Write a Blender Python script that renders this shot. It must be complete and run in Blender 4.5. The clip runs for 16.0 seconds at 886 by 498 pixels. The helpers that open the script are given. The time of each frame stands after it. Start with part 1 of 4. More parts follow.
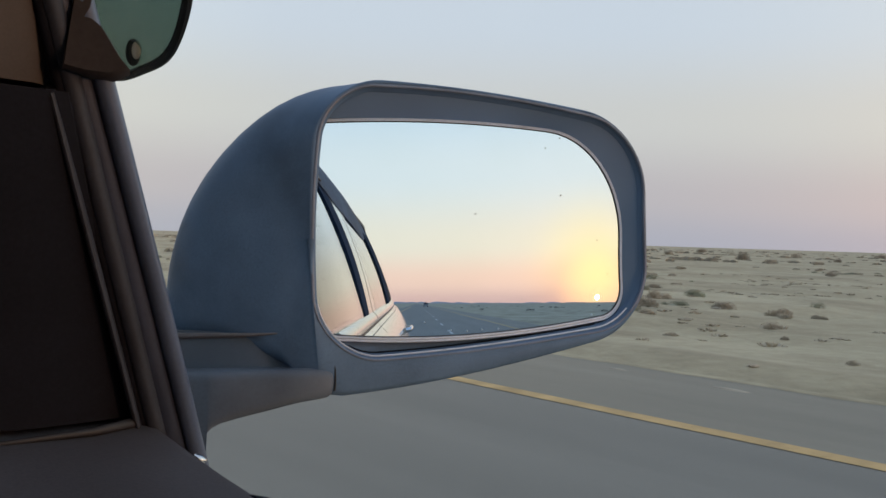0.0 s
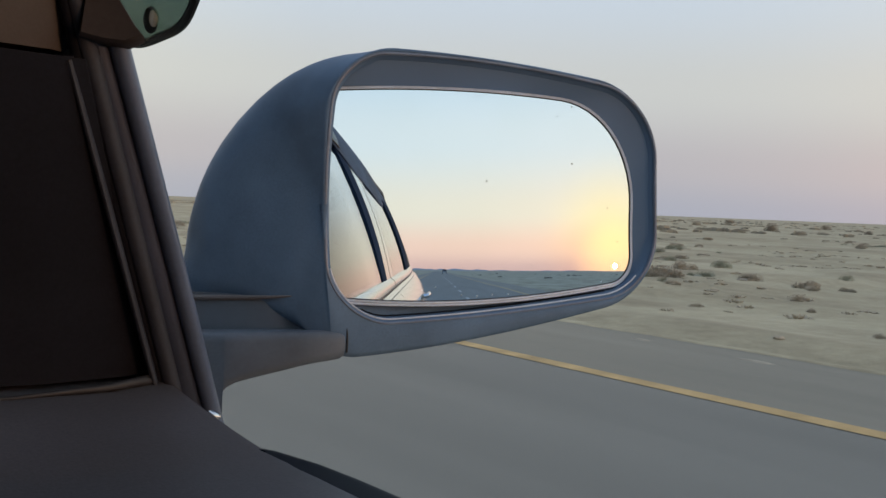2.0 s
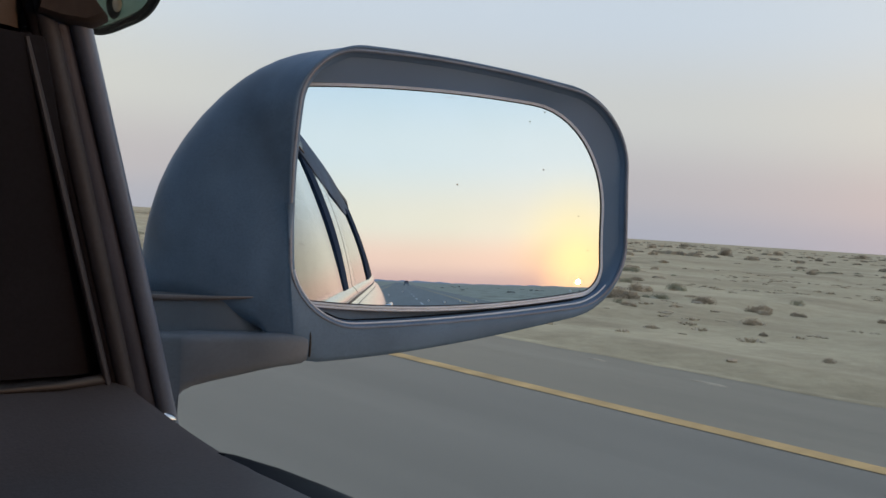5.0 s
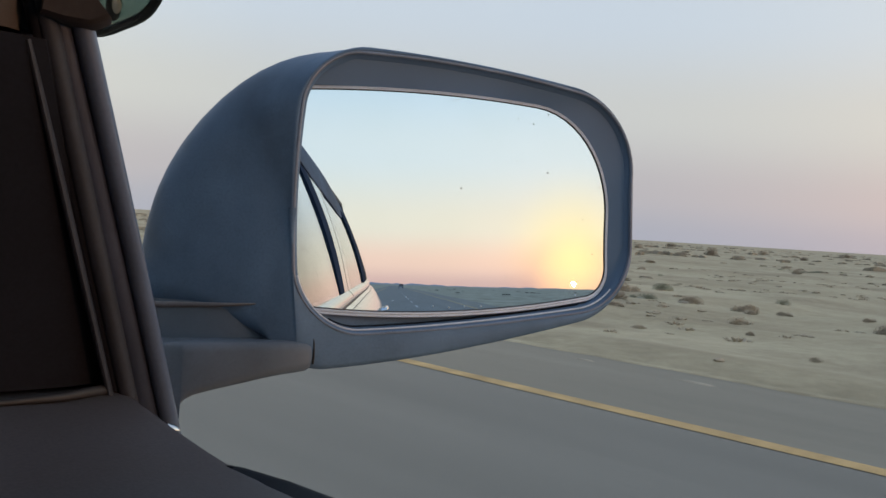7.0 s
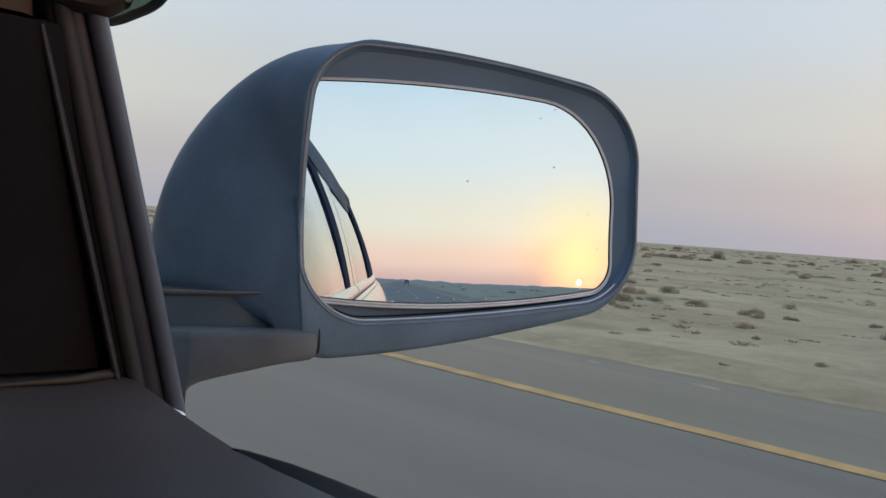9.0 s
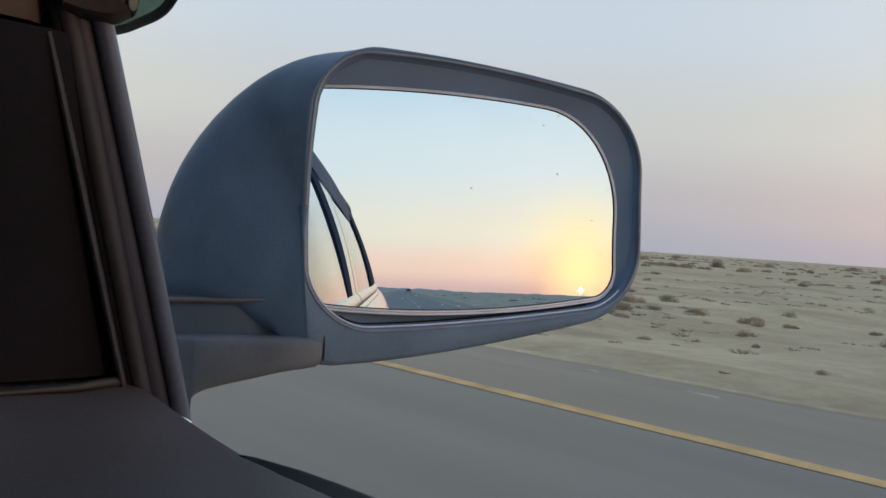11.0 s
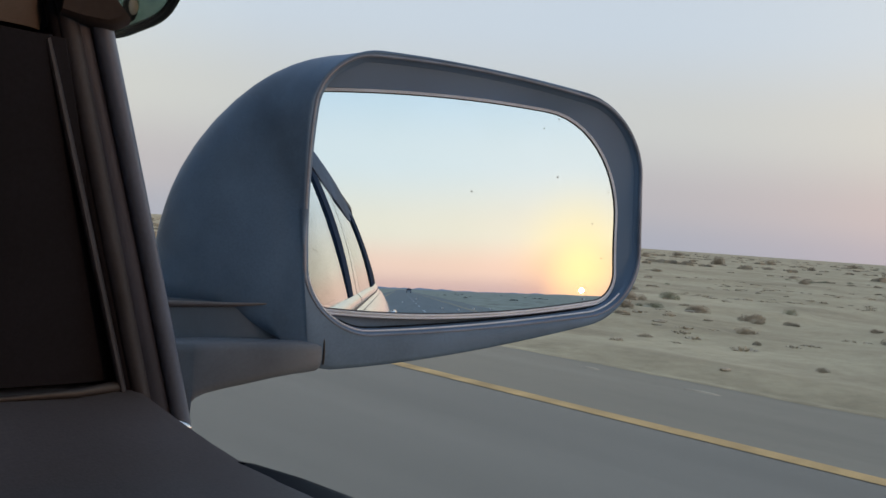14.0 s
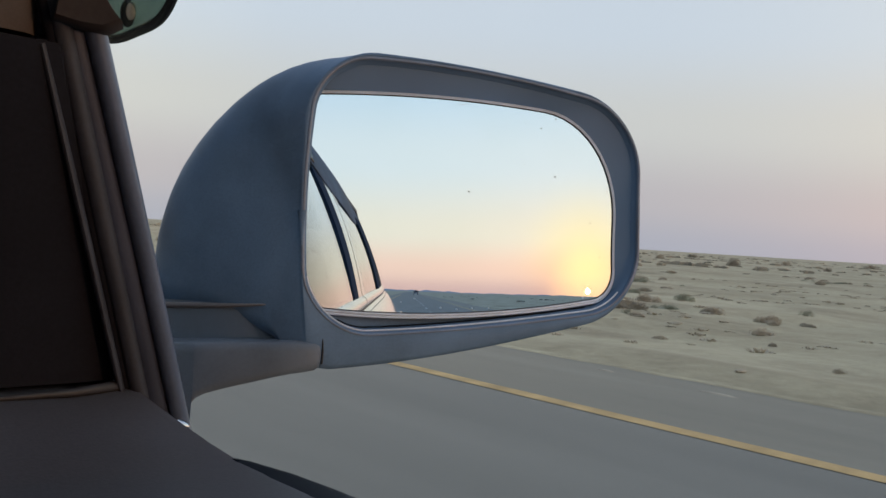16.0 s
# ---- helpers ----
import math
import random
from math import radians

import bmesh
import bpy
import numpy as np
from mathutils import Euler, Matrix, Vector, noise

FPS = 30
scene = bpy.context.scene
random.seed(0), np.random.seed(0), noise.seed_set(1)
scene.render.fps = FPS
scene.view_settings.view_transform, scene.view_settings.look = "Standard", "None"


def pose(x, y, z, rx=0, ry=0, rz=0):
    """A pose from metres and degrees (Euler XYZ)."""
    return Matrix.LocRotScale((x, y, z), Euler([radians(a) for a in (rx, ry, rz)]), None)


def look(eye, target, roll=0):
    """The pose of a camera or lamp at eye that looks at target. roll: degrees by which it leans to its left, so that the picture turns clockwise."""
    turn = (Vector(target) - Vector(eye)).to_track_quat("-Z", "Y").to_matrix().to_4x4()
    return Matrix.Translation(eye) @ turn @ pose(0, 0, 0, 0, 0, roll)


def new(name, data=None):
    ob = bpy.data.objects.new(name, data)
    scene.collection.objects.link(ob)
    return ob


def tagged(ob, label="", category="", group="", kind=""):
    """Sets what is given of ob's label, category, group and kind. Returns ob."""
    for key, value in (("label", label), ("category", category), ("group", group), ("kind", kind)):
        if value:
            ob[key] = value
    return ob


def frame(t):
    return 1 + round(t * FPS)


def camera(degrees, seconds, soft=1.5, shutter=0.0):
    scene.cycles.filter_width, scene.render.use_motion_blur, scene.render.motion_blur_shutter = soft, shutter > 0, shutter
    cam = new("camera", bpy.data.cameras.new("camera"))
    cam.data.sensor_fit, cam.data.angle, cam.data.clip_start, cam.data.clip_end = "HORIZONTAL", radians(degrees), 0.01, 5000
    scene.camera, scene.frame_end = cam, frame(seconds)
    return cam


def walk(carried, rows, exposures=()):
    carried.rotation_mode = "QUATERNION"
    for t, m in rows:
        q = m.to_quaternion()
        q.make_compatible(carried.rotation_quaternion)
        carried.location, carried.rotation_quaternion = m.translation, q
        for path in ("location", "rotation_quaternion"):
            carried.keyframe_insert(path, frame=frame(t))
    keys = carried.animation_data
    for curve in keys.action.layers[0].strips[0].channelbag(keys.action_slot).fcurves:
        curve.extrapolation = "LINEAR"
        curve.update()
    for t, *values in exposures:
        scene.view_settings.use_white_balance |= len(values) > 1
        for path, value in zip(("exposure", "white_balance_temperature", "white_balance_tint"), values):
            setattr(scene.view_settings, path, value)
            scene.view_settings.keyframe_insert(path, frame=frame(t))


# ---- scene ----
cam = camera(51.0, 16.0, soft=1.5)
# seconds, place, degrees right of the car's heading, tilt, lean to the left
WALK = [
    (0, 0.6920, -0.0114, 1.3140, 39.81, -0.61, 1.79), (0.5, 0.6942, -0.0144, 1.3113, 39.62, -1.78, 2.01),
    (1, 0.6924, -0.0107, 1.3120, 39.84, -2.48, 2.47), (1.5, 0.6929, -0.0210, 1.3082, 38.89, -2.30, 2.45),
    (2, 0.6923, -0.0243, 1.3132, 38.30, -2.61, 2.30), (2.5, 0.6921, -0.0142, 1.3069, 39.63, -1.38, 2.47),
    (3, 0.6983, -0.0053, 1.3076, 41.05, -1.55, 1.71), (3.5, 0.6939, -0.0141, 1.3079, 39.74, -1.73, 2.19),
    (4, 0.6965, -0.0132, 1.3069, 39.98, -1.79, 2.98), (6.5, 0.6949, -0.0019, 1.3039, 41.38, -1.18, 3.67),
    (7, 0.6940, 0.0015, 1.3063, 41.62, -1.31, 3.52), (7.5, 0.6956, -0.0056, 1.3028, 40.91, -1.15, 3.61),
    (8, 0.6944, -0.0056, 1.3013, 40.51, -0.93, 4.03), (8.5, 0.6932, -0.0031, 1.3022, 41.18, -1.39, 4.32),
    (11, 0.6900, 0.0000, 1.3000, 41.24, -0.72, 3.94), (11.5, 0.6910, -0.0040, 1.3008, 40.68, -0.99, 3.94),
    (12, 0.6917, -0.0041, 1.3023, 40.90, -1.22, 4.10), (12.5, 0.6934, -0.0041, 1.3014, 40.88, -1.02, 3.87),
    (13, 0.6931, 0.0007, 1.3032, 41.46, -1.04, 3.97), (13.5, 0.6895, 0.0018, 1.3023, 41.56, -1.18, 4.16),
    (14, 0.6905, 0.0003, 1.3038, 41.19, -0.92, 4.04), (14.5, 0.6899, 0.0003, 1.3001, 41.26, -0.73, 4.27),
    (15, 0.6905, -0.0018, 1.3023, 41.04, -0.96, 4.21), (15.5, 0.6924, -0.0040, 1.3024, 40.84, -0.86, 3.89),
    (16, 0.6949, -0.0088, 1.3024, 40.32, -0.75, 3.56),
]
walk(cam, [(t, pose(x, y, z, 90 + tilt, 0, -yaw) @ pose(0, 0, 0, 0, 0, lean)) for t, x, y, z, yaw, tilt, lean in WALK])

# ---- sky and sun: the sun stands on the horizon behind the car, to its right ----
SUN_AZ, SUN_EL = radians(20.8), radians(0.55)
SUN = Vector((math.sin(SUN_AZ) * math.cos(SUN_EL), -math.cos(SUN_AZ) * math.cos(SUN_EL), math.sin(SUN_EL)))


def ramp(nodes, stops, ease="LINEAR"):
    n = nodes.new("ShaderNodeValToRGB")
    n.color_ramp.interpolation = ease
    e = n.color_ramp.elements
    while len(e) < len(stops):
        e.new(0.5)
    for s, (p, c) in zip(e, stops):
        s.position, s.color = p, (*c, 1)
    return n


def build_world():
    world = bpy.data.worlds.new("dusk")
    scene.world = world
    world.use_nodes = True
    nt = world.node_tree
    nodes, link = nt.nodes, nt.links.new
    nodes.clear()
    out = nodes.new("ShaderNodeOutputWorld")
    coord = nodes.new("ShaderNodeTexCoord")
    sep = nodes.new("ShaderNodeSeparateXYZ")
    link(coord.outputs["Generated"], sep.inputs[0])
    # clear air
    sky = nodes.new("ShaderNodeTexSky")
    sky.sky_type, sky.sun_disc = "NISHITA", False
    sky.sun_elevation, sky.sun_rotation = SUN_EL, math.pi - SUN_AZ
    sky.dust_density = 3
    air = nodes.new("ShaderNodeBackground")
    air.inputs["Strength"].default_value = 0.05
    link(sky.outputs[0], air.inputs["Color"])
    # desert dust: its colour changes with height, and towards the sun
    away = ramp(nodes, [(0, (0.430, 0.441, 0.516)), (0.05, (0.500, 0.484, 0.521)), (0.13, (0.592, 0.605, 0.611)), (0.23, (0.582, 0.656, 0.753)), (0.45, (0.514, 0.626, 0.835)), (1, (0.428, 0.512, 0.680))], "EASE")
    near = ramp(nodes, [(0, (1.19, 0.645, 0.48)), (0.04, (1.50, 0.865, 0.59)), (0.11, (1.37, 1.04, 0.72)), (0.24, (1.17, 1.045, 0.875)), (0.42, (0.87, 0.93, 0.90)), (1, (0.430, 0.518, 0.715))], "EASE")
    for r in (away, near):
        link(sep.outputs["Z"], r.inputs[0])
    dot = nodes.new("ShaderNodeVectorMath")
    dot.operation = "DOT_PRODUCT"
    dot.inputs[1].default_value = SUN
    link(coord.outputs["Generated"], dot.inputs[0])
    side = nodes.new("ShaderNodeMapRange")
    side.interpolation_type = "SMOOTHSTEP"
    side.inputs["From Min"].default_value, side.inputs["From Max"].default_value = -0.35, 0.97
    link(dot.outputs["Value"], side.inputs["Value"])
    mix = nodes.new("ShaderNodeMix")
    mix.data_type = "RGBA"
    link(side.outputs["Result"], mix.inputs["Factor"])
    link(away.outputs[0], mix.inputs["A"])
    link(near.outputs[0], mix.inputs["B"])
    # a paler, creamier sky opposite the sun
    facing = nodes.new("ShaderNodeMapRange")
    facing.inputs["From Min"].default_value, facing.inputs["From Max"].default_value = -0.62, -1.0
    link(dot.outputs["Value"], facing.inputs["Value"])
    pale = nodes.new("ShaderNodeMix")
    pale.data_type, pale.blend_type = "RGBA", "MULTIPLY"
    pale.inputs["B"].default_value = (1.24, 1.20, 1.08, 1)
    link(facing.outputs["Result"], pale.inputs["Factor"])
    link(mix.outputs["Result"], pale.inputs["A"])
    mix = pale
    # yellower round the sun
    halo = nodes.new("ShaderNodeMapRange")
    halo.inputs["From Min"].default_value, halo.inputs["From Max"].default_value = 0.982, 1.0
    halo.inputs["To Max"].default_value = 0.88
    tall = nodes.new("ShaderNodeVectorMath")
    tall.operation = "MULTIPLY"
    tall.inputs[1].default_value = (1, 1, 0.80)
    link(coord.outputs["Generated"], tall.inputs[0])
    unit = nodes.new("ShaderNodeVectorMath")
    unit.operation = "NORMALIZE"
    link(tall.outputs[0], unit.inputs[0])
    column = nodes.new("ShaderNodeVectorMath")
    column.operation = "DOT_PRODUCT"
    column.inputs[1].default_value = SUN
    link(unit.outputs[0], column.inputs[0])
    link(column.outputs["Value"], halo.inputs["Value"])
    shape = nodes.new("ShaderNodeMath")
    shape.operation = "POWER"
    shape.inputs[1].default_value = 2.7
    link(halo.outputs["Result"], shape.inputs[0])
    warm = nodes.new("ShaderNodeMix")
    warm.data_type = "RGBA"
    fire = ramp(nodes, [(0.0, (1.66, 0.66, 0.38)), (0.03, (1.76, 0.80, 0.38)), (0.10, (1.82, 1.22, 0.40))])
    link(sep.outputs["Z"], fire.inputs[0])
    link(fire.outputs[0], warm.inputs["B"])
    link(shape.outputs[0], warm.inputs["Factor"])
    link(mix.outputs["Result"], warm.inputs["A"])
    mix = warm
    dust = nodes.new("ShaderNodeBackground")
    dust.inputs["Strength"].default_value = 1.0
    link(mix.outputs["Result"], dust.inputs["Color"])
    total = nodes.new("ShaderNodeAddShader")
    link(air.outputs[0], total.inputs[0])
    link(dust.outputs[0], total.inputs[1])
    # the sun's glow and its disc
    for first, last, power, colour, strength in ((0.9955, 1.0, 1.6, (1.0, 0.50, 0.08), 0.9), (0.999997, 0.999999, 1.0, (1.0, 0.93, 0.75), 9.0)):
        m = nodes.new("ShaderNodeMapRange")
        m.inputs["From Min"].default_value, m.inputs["From Max"].default_value = first, last
        link(dot.outputs["Value"], m.inputs["Value"])
        p = nodes.new("ShaderNodeMath")
        p.operation = "POWER"
        p.inputs[1].default_value = power
        link(m.outputs["Result"], p.inputs[0])
        k = nodes.new("ShaderNodeMath")
        k.operation = "MULTIPLY"
        k.inputs[1].default_value = strength
        link(p.outputs[0], k.inputs[0])
        b = nodes.new("ShaderNodeBackground")
        b.inputs["Color"].default_value = (*colour, 1)
        link(k.outputs[0], b.inputs["Strength"])
        a = nodes.new("ShaderNodeAddShader")
        link(total.outputs[0], a.inputs[0])
        link(b.outputs[0], a.inputs[1])
        total = a
    link(total.outputs[0], out.inputs["Surface"])


build_world()
sun = bpy.data.lights.new("sun", "SUN")
sun.energy, sun.angle, sun.color = 0.5, radians(0.35), (1.0, 0.50, 0.26)
new("sun", sun).matrix_world = look(SUN * 50, (0, 0, 0))


# ---- materials ----
def material(name, colour, rough=0.6, metal=0.0, vary=0.15, scale=8.0, fine=120.0, bump=0.0, bump_scale=60.0, other=None, per_object=0.0, spec=0.5, coat=0.0, stretch=(1, 1, 1)):
    """A surface with variation at two scales: broad patches and fine grain."""
    m = bpy.data.materials.new(name)
    m.use_nodes = True
    nt = m.node_tree
    nodes, link = nt.nodes, nt.links.new
    b = nodes["Principled BSDF"]
    b.inputs["Roughness"].default_value, b.inputs["Metallic"].default_value = rough, metal
    b.inputs["Specular IOR Level"].default_value = spec
    b.inputs["Coat Weight"].default_value = coat
    b.inputs["Coat Roughness"].default_value = 0.08
    tc = nodes.new("ShaderNodeTexCoord")
    mp = nodes.new("ShaderNodeMapping")
    mp.inputs["Scale"].default_value = stretch
    link(tc.outputs["Object"], mp.inputs["Vector"])
    broad = nodes.new("ShaderNodeTexNoise")
    broad.inputs["Scale"].default_value, broad.inputs["Detail"].default_value = scale, 6
    grain = nodes.new("ShaderNodeTexNoise")
    grain.inputs["Scale"].default_value, grain.inputs["Detail"].default_value = fine, 3
    for n in (broad, grain):
        link(mp.outputs[0], n.inputs["Vector"])
    other = other or tuple(c * (1 - 2 * vary) for c in colour)
    lift = tuple(min(1, c * (1 + vary)) for c in colour)
    r1 = ramp(nodes, [(0.3, other), (0.7, lift)])
    link(broad.outputs["Fac"], r1.inputs[0])
    r2 = ramp(nodes, [(0.25, (1 - vary, 1 - vary, 1 - vary)), (0.75, (1 + 0.0 * vary, 1, 1))])
    link(grain.outputs["Fac"], r2.inputs[0])
    mul = nodes.new("ShaderNodeMix")
    mul.data_type, mul.blend_type = "RGBA", "MULTIPLY"
    mul.inputs["Factor"].default_value = 1
    link(r1.outputs[0], mul.inputs["A"])
    link(r2.outputs[0], mul.inputs["B"])
    last = mul.outputs["Result"]
    if per_object:
        info = nodes.new("ShaderNodeObjectInfo")
        hsv = nodes.new("ShaderNodeHueSaturation")
        mr = nodes.new("ShaderNodeMapRange")
        mr.inputs["To Min"].default_value, mr.inputs["To Max"].default_value = 1 - per_object, 1 + per_object
        link(info.outputs["Random"], mr.inputs["Value"])
        link(mr.outputs["Result"], hsv.inputs["Value"])
        link(last, hsv.inputs["Color"])
        last = hsv.outputs["Color"]
    link(last, b.inputs["Base Color"])
    rr = nodes.new("ShaderNodeMapRange")
    rr.inputs["To Min"].default_value, rr.inputs["To Max"].default_value = max(0.02, rough * 0.85), min(1, rough * 1.15)
    link(broad.outputs["Fac"], rr.inputs["Value"])
    link(rr.outputs["Result"], b.inputs["Roughness"])
    if bump:
        bn = nodes.new("ShaderNodeTexNoise")
        bn.inputs["Scale"].default_value, bn.inputs["Detail"].default_value = bump_scale, 4
        link(mp.outputs[0], bn.inputs["Vector"])
        bp = nodes.new("ShaderNodeBump")
        bp.inputs["Strength"].default_value, bp.inputs["Distance"].default_value = bump, 1.0 / bump_scale * 0.3
        link(bn.outputs["Fac"], bp.inputs["Height"])
        link(bp.outputs[0], b.inputs["Normal"])
    return m


def clear_glass(name, tint, gloss=1.0, rough=0.02, film=0.0, rise=5.0, least=0.02, full=1.0):
    """Thin sheet: tinted, with a reflection that grows at a glancing view."""
    m = bpy.data.materials.new(name)
    m.use_nodes = True
    nt = m.node_tree
    nodes, link = nt.nodes, nt.links.new
    out = nodes["Material Output"]
    nodes.remove(nodes["Principled BSDF"])
    t = nodes.new("ShaderNodeBsdfTransparent")
    t.inputs["Color"].default_value = (*tint, 1)
    g = nodes.new("ShaderNodeBsdfGlossy")
    g.inputs["Roughness"].default_value = rough
    g.inputs["Color"].default_value = (gloss, gloss, gloss, 1)
    fr = nodes.new("ShaderNodeLayerWeight")
    pw = nodes.new("ShaderNodeMath")
    pw.operation = "POWER"
    pw.inputs[1].default_value = rise
    link(fr.outputs["Facing"], pw.inputs[0])
    sc = nodes.new("ShaderNodeMapRange")
    sc.inputs["To Min"].default_value, sc.inputs["From Max"].default_value = least, full
    link(pw.outputs[0], sc.inputs["Value"])
    mx = nodes.new("ShaderNodeMixShader")
    link(sc.outputs["Result"], mx.inputs[0])
    link(t.outputs[0], mx.inputs[1])
    link(g.outputs[0], mx.inputs[2])
    last = mx.outputs[0]
    if film:
        # blue-grey diffuse layer imitating sky reflected off the sheet
        d = nodes.new("ShaderNodeBsdfDiffuse")
        d.inputs["Color"].default_value = (0.30, 0.36, 0.44, 1)
        fm = nodes.new("ShaderNodeMixShader")
        fm.inputs[0].default_value = film
        link(last, fm.inputs[1])
        link(d.outputs[0], fm.inputs[2])
        last = fm.outputs[0]
    link(last, out.inputs["Surface"])
    return m


def mirror_material():
    m = bpy.data.materials.new("blue_tinted_mirror")
    m.use_nodes = True
    nt = m.node_tree
    nodes, link = nt.nodes, nt.links.new
    b = nodes["Principled BSDF"]
    b.inputs["Metallic"].default_value, b.inputs["Roughness"].default_value = 1.0, 0.003
    tc = nodes.new("ShaderNodeTexCoord")
    film = nodes.new("ShaderNodeTexNoise")
    film.inputs["Scale"].default_value, film.inputs["Detail"].default_value = 25, 5
    link(tc.outputs["Object"], film.inputs["Vector"])
    # blue tint stands in for haze over the ground seen in the mirror
    r = ramp(nodes, [(0.3, (0.55, 0.725, 0.92)), (0.7, (0.56, 0.735, 0.94))])
    link(film.outputs["Fac"], r.inputs[0])
    link(r.outputs[0], b.inputs["Base Color"])
    return m


MIRROR = mirror_material()
# veiling glare and sky blue are put into the black plastics' base colours
PLASTIC = material("hazed_black_plastic", (0.134, 0.216, 0.334), 0.48, spec=0.14, vary=0.20, scale=16, fine=900, bump=0.12, bump_scale=1500)
SHROUD = material("smooth_hazed_plastic", (0.114, 0.192, 0.315), 0.5, spec=0.3, vary=0.08, scale=10, fine=700)
LIP = material("pale_plastic_edge", (0.185, 0.235, 0.330), 0.3, vary=0.2, scale=30, fine=600)
# bezel and ledge base colour brightened to carry the sky they would reflect
BEZEL = material("sky_bright_bezel", (0.68, 0.76, 0.88), 0.34, spec=0.40, vary=0.1, scale=30, fine=500)
ARM = material("grey_arm_plastic", (0.132, 0.166, 0.216), 0.6, vary=0.15, scale=20, fine=700, bump=0.2, bump_scale=1200)
RUBBER = material("black_rubber", (0.018, 0.020, 0.026), 0.6, vary=0.2, scale=20, fine=400)
SEAL = material("brown_grey_seal", (0.042, 0.049, 0.068), 0.62, vary=0.2, scale=18, fine=500, bump=0.15, bump_scale=700)
FRAME_PAINT = material("dark_door_frame", (0.100, 0.136, 0.212), 0.4, vary=0.12, scale=12, fine=500)
TRIM_BLACK = material("black_cabin_trim", (0.0175, 0.0195, 0.029), 0.8, spec=0.15, vary=0.2, scale=10, fine=600, bump=0.2, bump_scale=900)
TRIM_BROWN = material("brown_grey_cabin_trim", (0.096, 0.097, 0.116), 0.55, vary=0.24, other=(0.066, 0.057, 0.058), scale=5, fine=700, bump=0.25, bump_scale=900)
HEADLINER = material("beige_pillar_cloth", (0.125, 0.106, 0.098), 0.9, vary=0.12, scale=12, fine=900, bump=0.3, bump_scale=1200)
PAINT = material("pearl_white_car_paint", (0.63, 0.545, 0.405), 0.22, vary=0.04, scale=3, fine=300, coat=0.8)
CHROME = material("chrome", (0.80, 0.80, 0.80), 0.10, metal=1.0, vary=0.05)
PANE = clear_glass("window_glass", (0.985, 0.99, 0.985), rise=14, least=0.006, full=0.24)
DARK_PANE = clear_glass("dark_window_glass", (0.20, 0.24, 0.23), rise=3.2)
VISOR = clear_glass("green_smoked_acrylic", (0.32, 0.39, 0.34), gloss=0.45, rough=0.15, film=0.14)
VISOR_SMOKE = material("smoked_acrylic", (0.110, 0.140, 0.190), 0.7, spec=0.1)
VISOR_DARK = material("smoked_acrylic_edge", (0.018, 0.022, 0.024), 0.6, spec=0.15)
TRIM_NAVY = material("blue_black_trim", (0.036, 0.054, 0.088), 0.95, spec=0.02, vary=0.12, scale=12, fine=400)
CORNER = material("brown_black_rubber", (0.060, 0.050, 0.048), 0.75, spec=0.2, vary=0.2, scale=20, fine=500)
LEDGE = material("ledge_bead_trim", (0.044, 0.043, 0.048), 0.6, vary=0.2, scale=25, fine=500)
PRIVACY = material("dark_privacy_glass", (0.026, 0.040, 0.064), 0.7, spec=0.08, vary=0.08, scale=4, fine=200)
CHANNEL = material("window_channel", (0.052, 0.066, 0.108), 0.5, vary=0.15, scale=14, fine=500)
GAP = material("blue_grey_gap", (0.135, 0.220, 0.350), 0.6, spec=0.2, vary=0.15, scale=14, fine=500)
RIB = material("warm_highlight_plastic", (0.200, 0.190, 0.200), 0.6, vary=0.2, scale=24, fine=600)
# darker copy of the housing plastic, standing in for shade in the recess
NECK = material("recess_shaded_plastic", (0.120, 0.164, 0.220), 0.6, vary=0.12, scale=14, fine=700)
NAVY = material("blue_black_rubber", (0.007, 0.010, 0.017), 0.6, spec=0.15, vary=0.15, scale=20, fine=400)
SMUDGE = material("dust_smudge", (0.13, 0.115, 0.075), 0.9)
DIRT = material("dried_dirt", (0.05, 0.045, 0.04), 0.9)
SPECK = material("faint_dust_speck", (0.58, 0.60, 0.56), 0.9)
DROP = material("dried_water_spot", (0.62, 0.76, 0.92), 0.6)
ASPHALT = material("dusty_asphalt", (0.277, 0.266, 0.226), 0.9, spec=0.15, vary=0.08, scale=1.3, fine=90, bump=0.5, bump_scale=140, stretch=(1, 0.12, 1))
ASPHALT.node_tree.nodes["Principled BSDF"].inputs["Diffuse Roughness"].default_value = 1.0
LANE = material("worn_lane_asphalt", (0.237, 0.236, 0.216), 0.88, spec=0.15, vary=0.07, scale=1.1, fine=110, bump=0.4, bump_scale=160, stretch=(1, 0.10, 1))
LANE.node_tree.nodes["Principled BSDF"].inputs["Diffuse Roughness"].default_value = 1.0
YELLOW = material("worn_yellow_road_paint", (0.60, 0.42, 0.20), 0.8, spec=0.2, vary=0.16, scale=2.5, fine=80)
WHITE_LINE = material("worn_white_road_paint", (0.55, 0.55, 0.52), 0.7, vary=0.2, scale=3, fine=80)


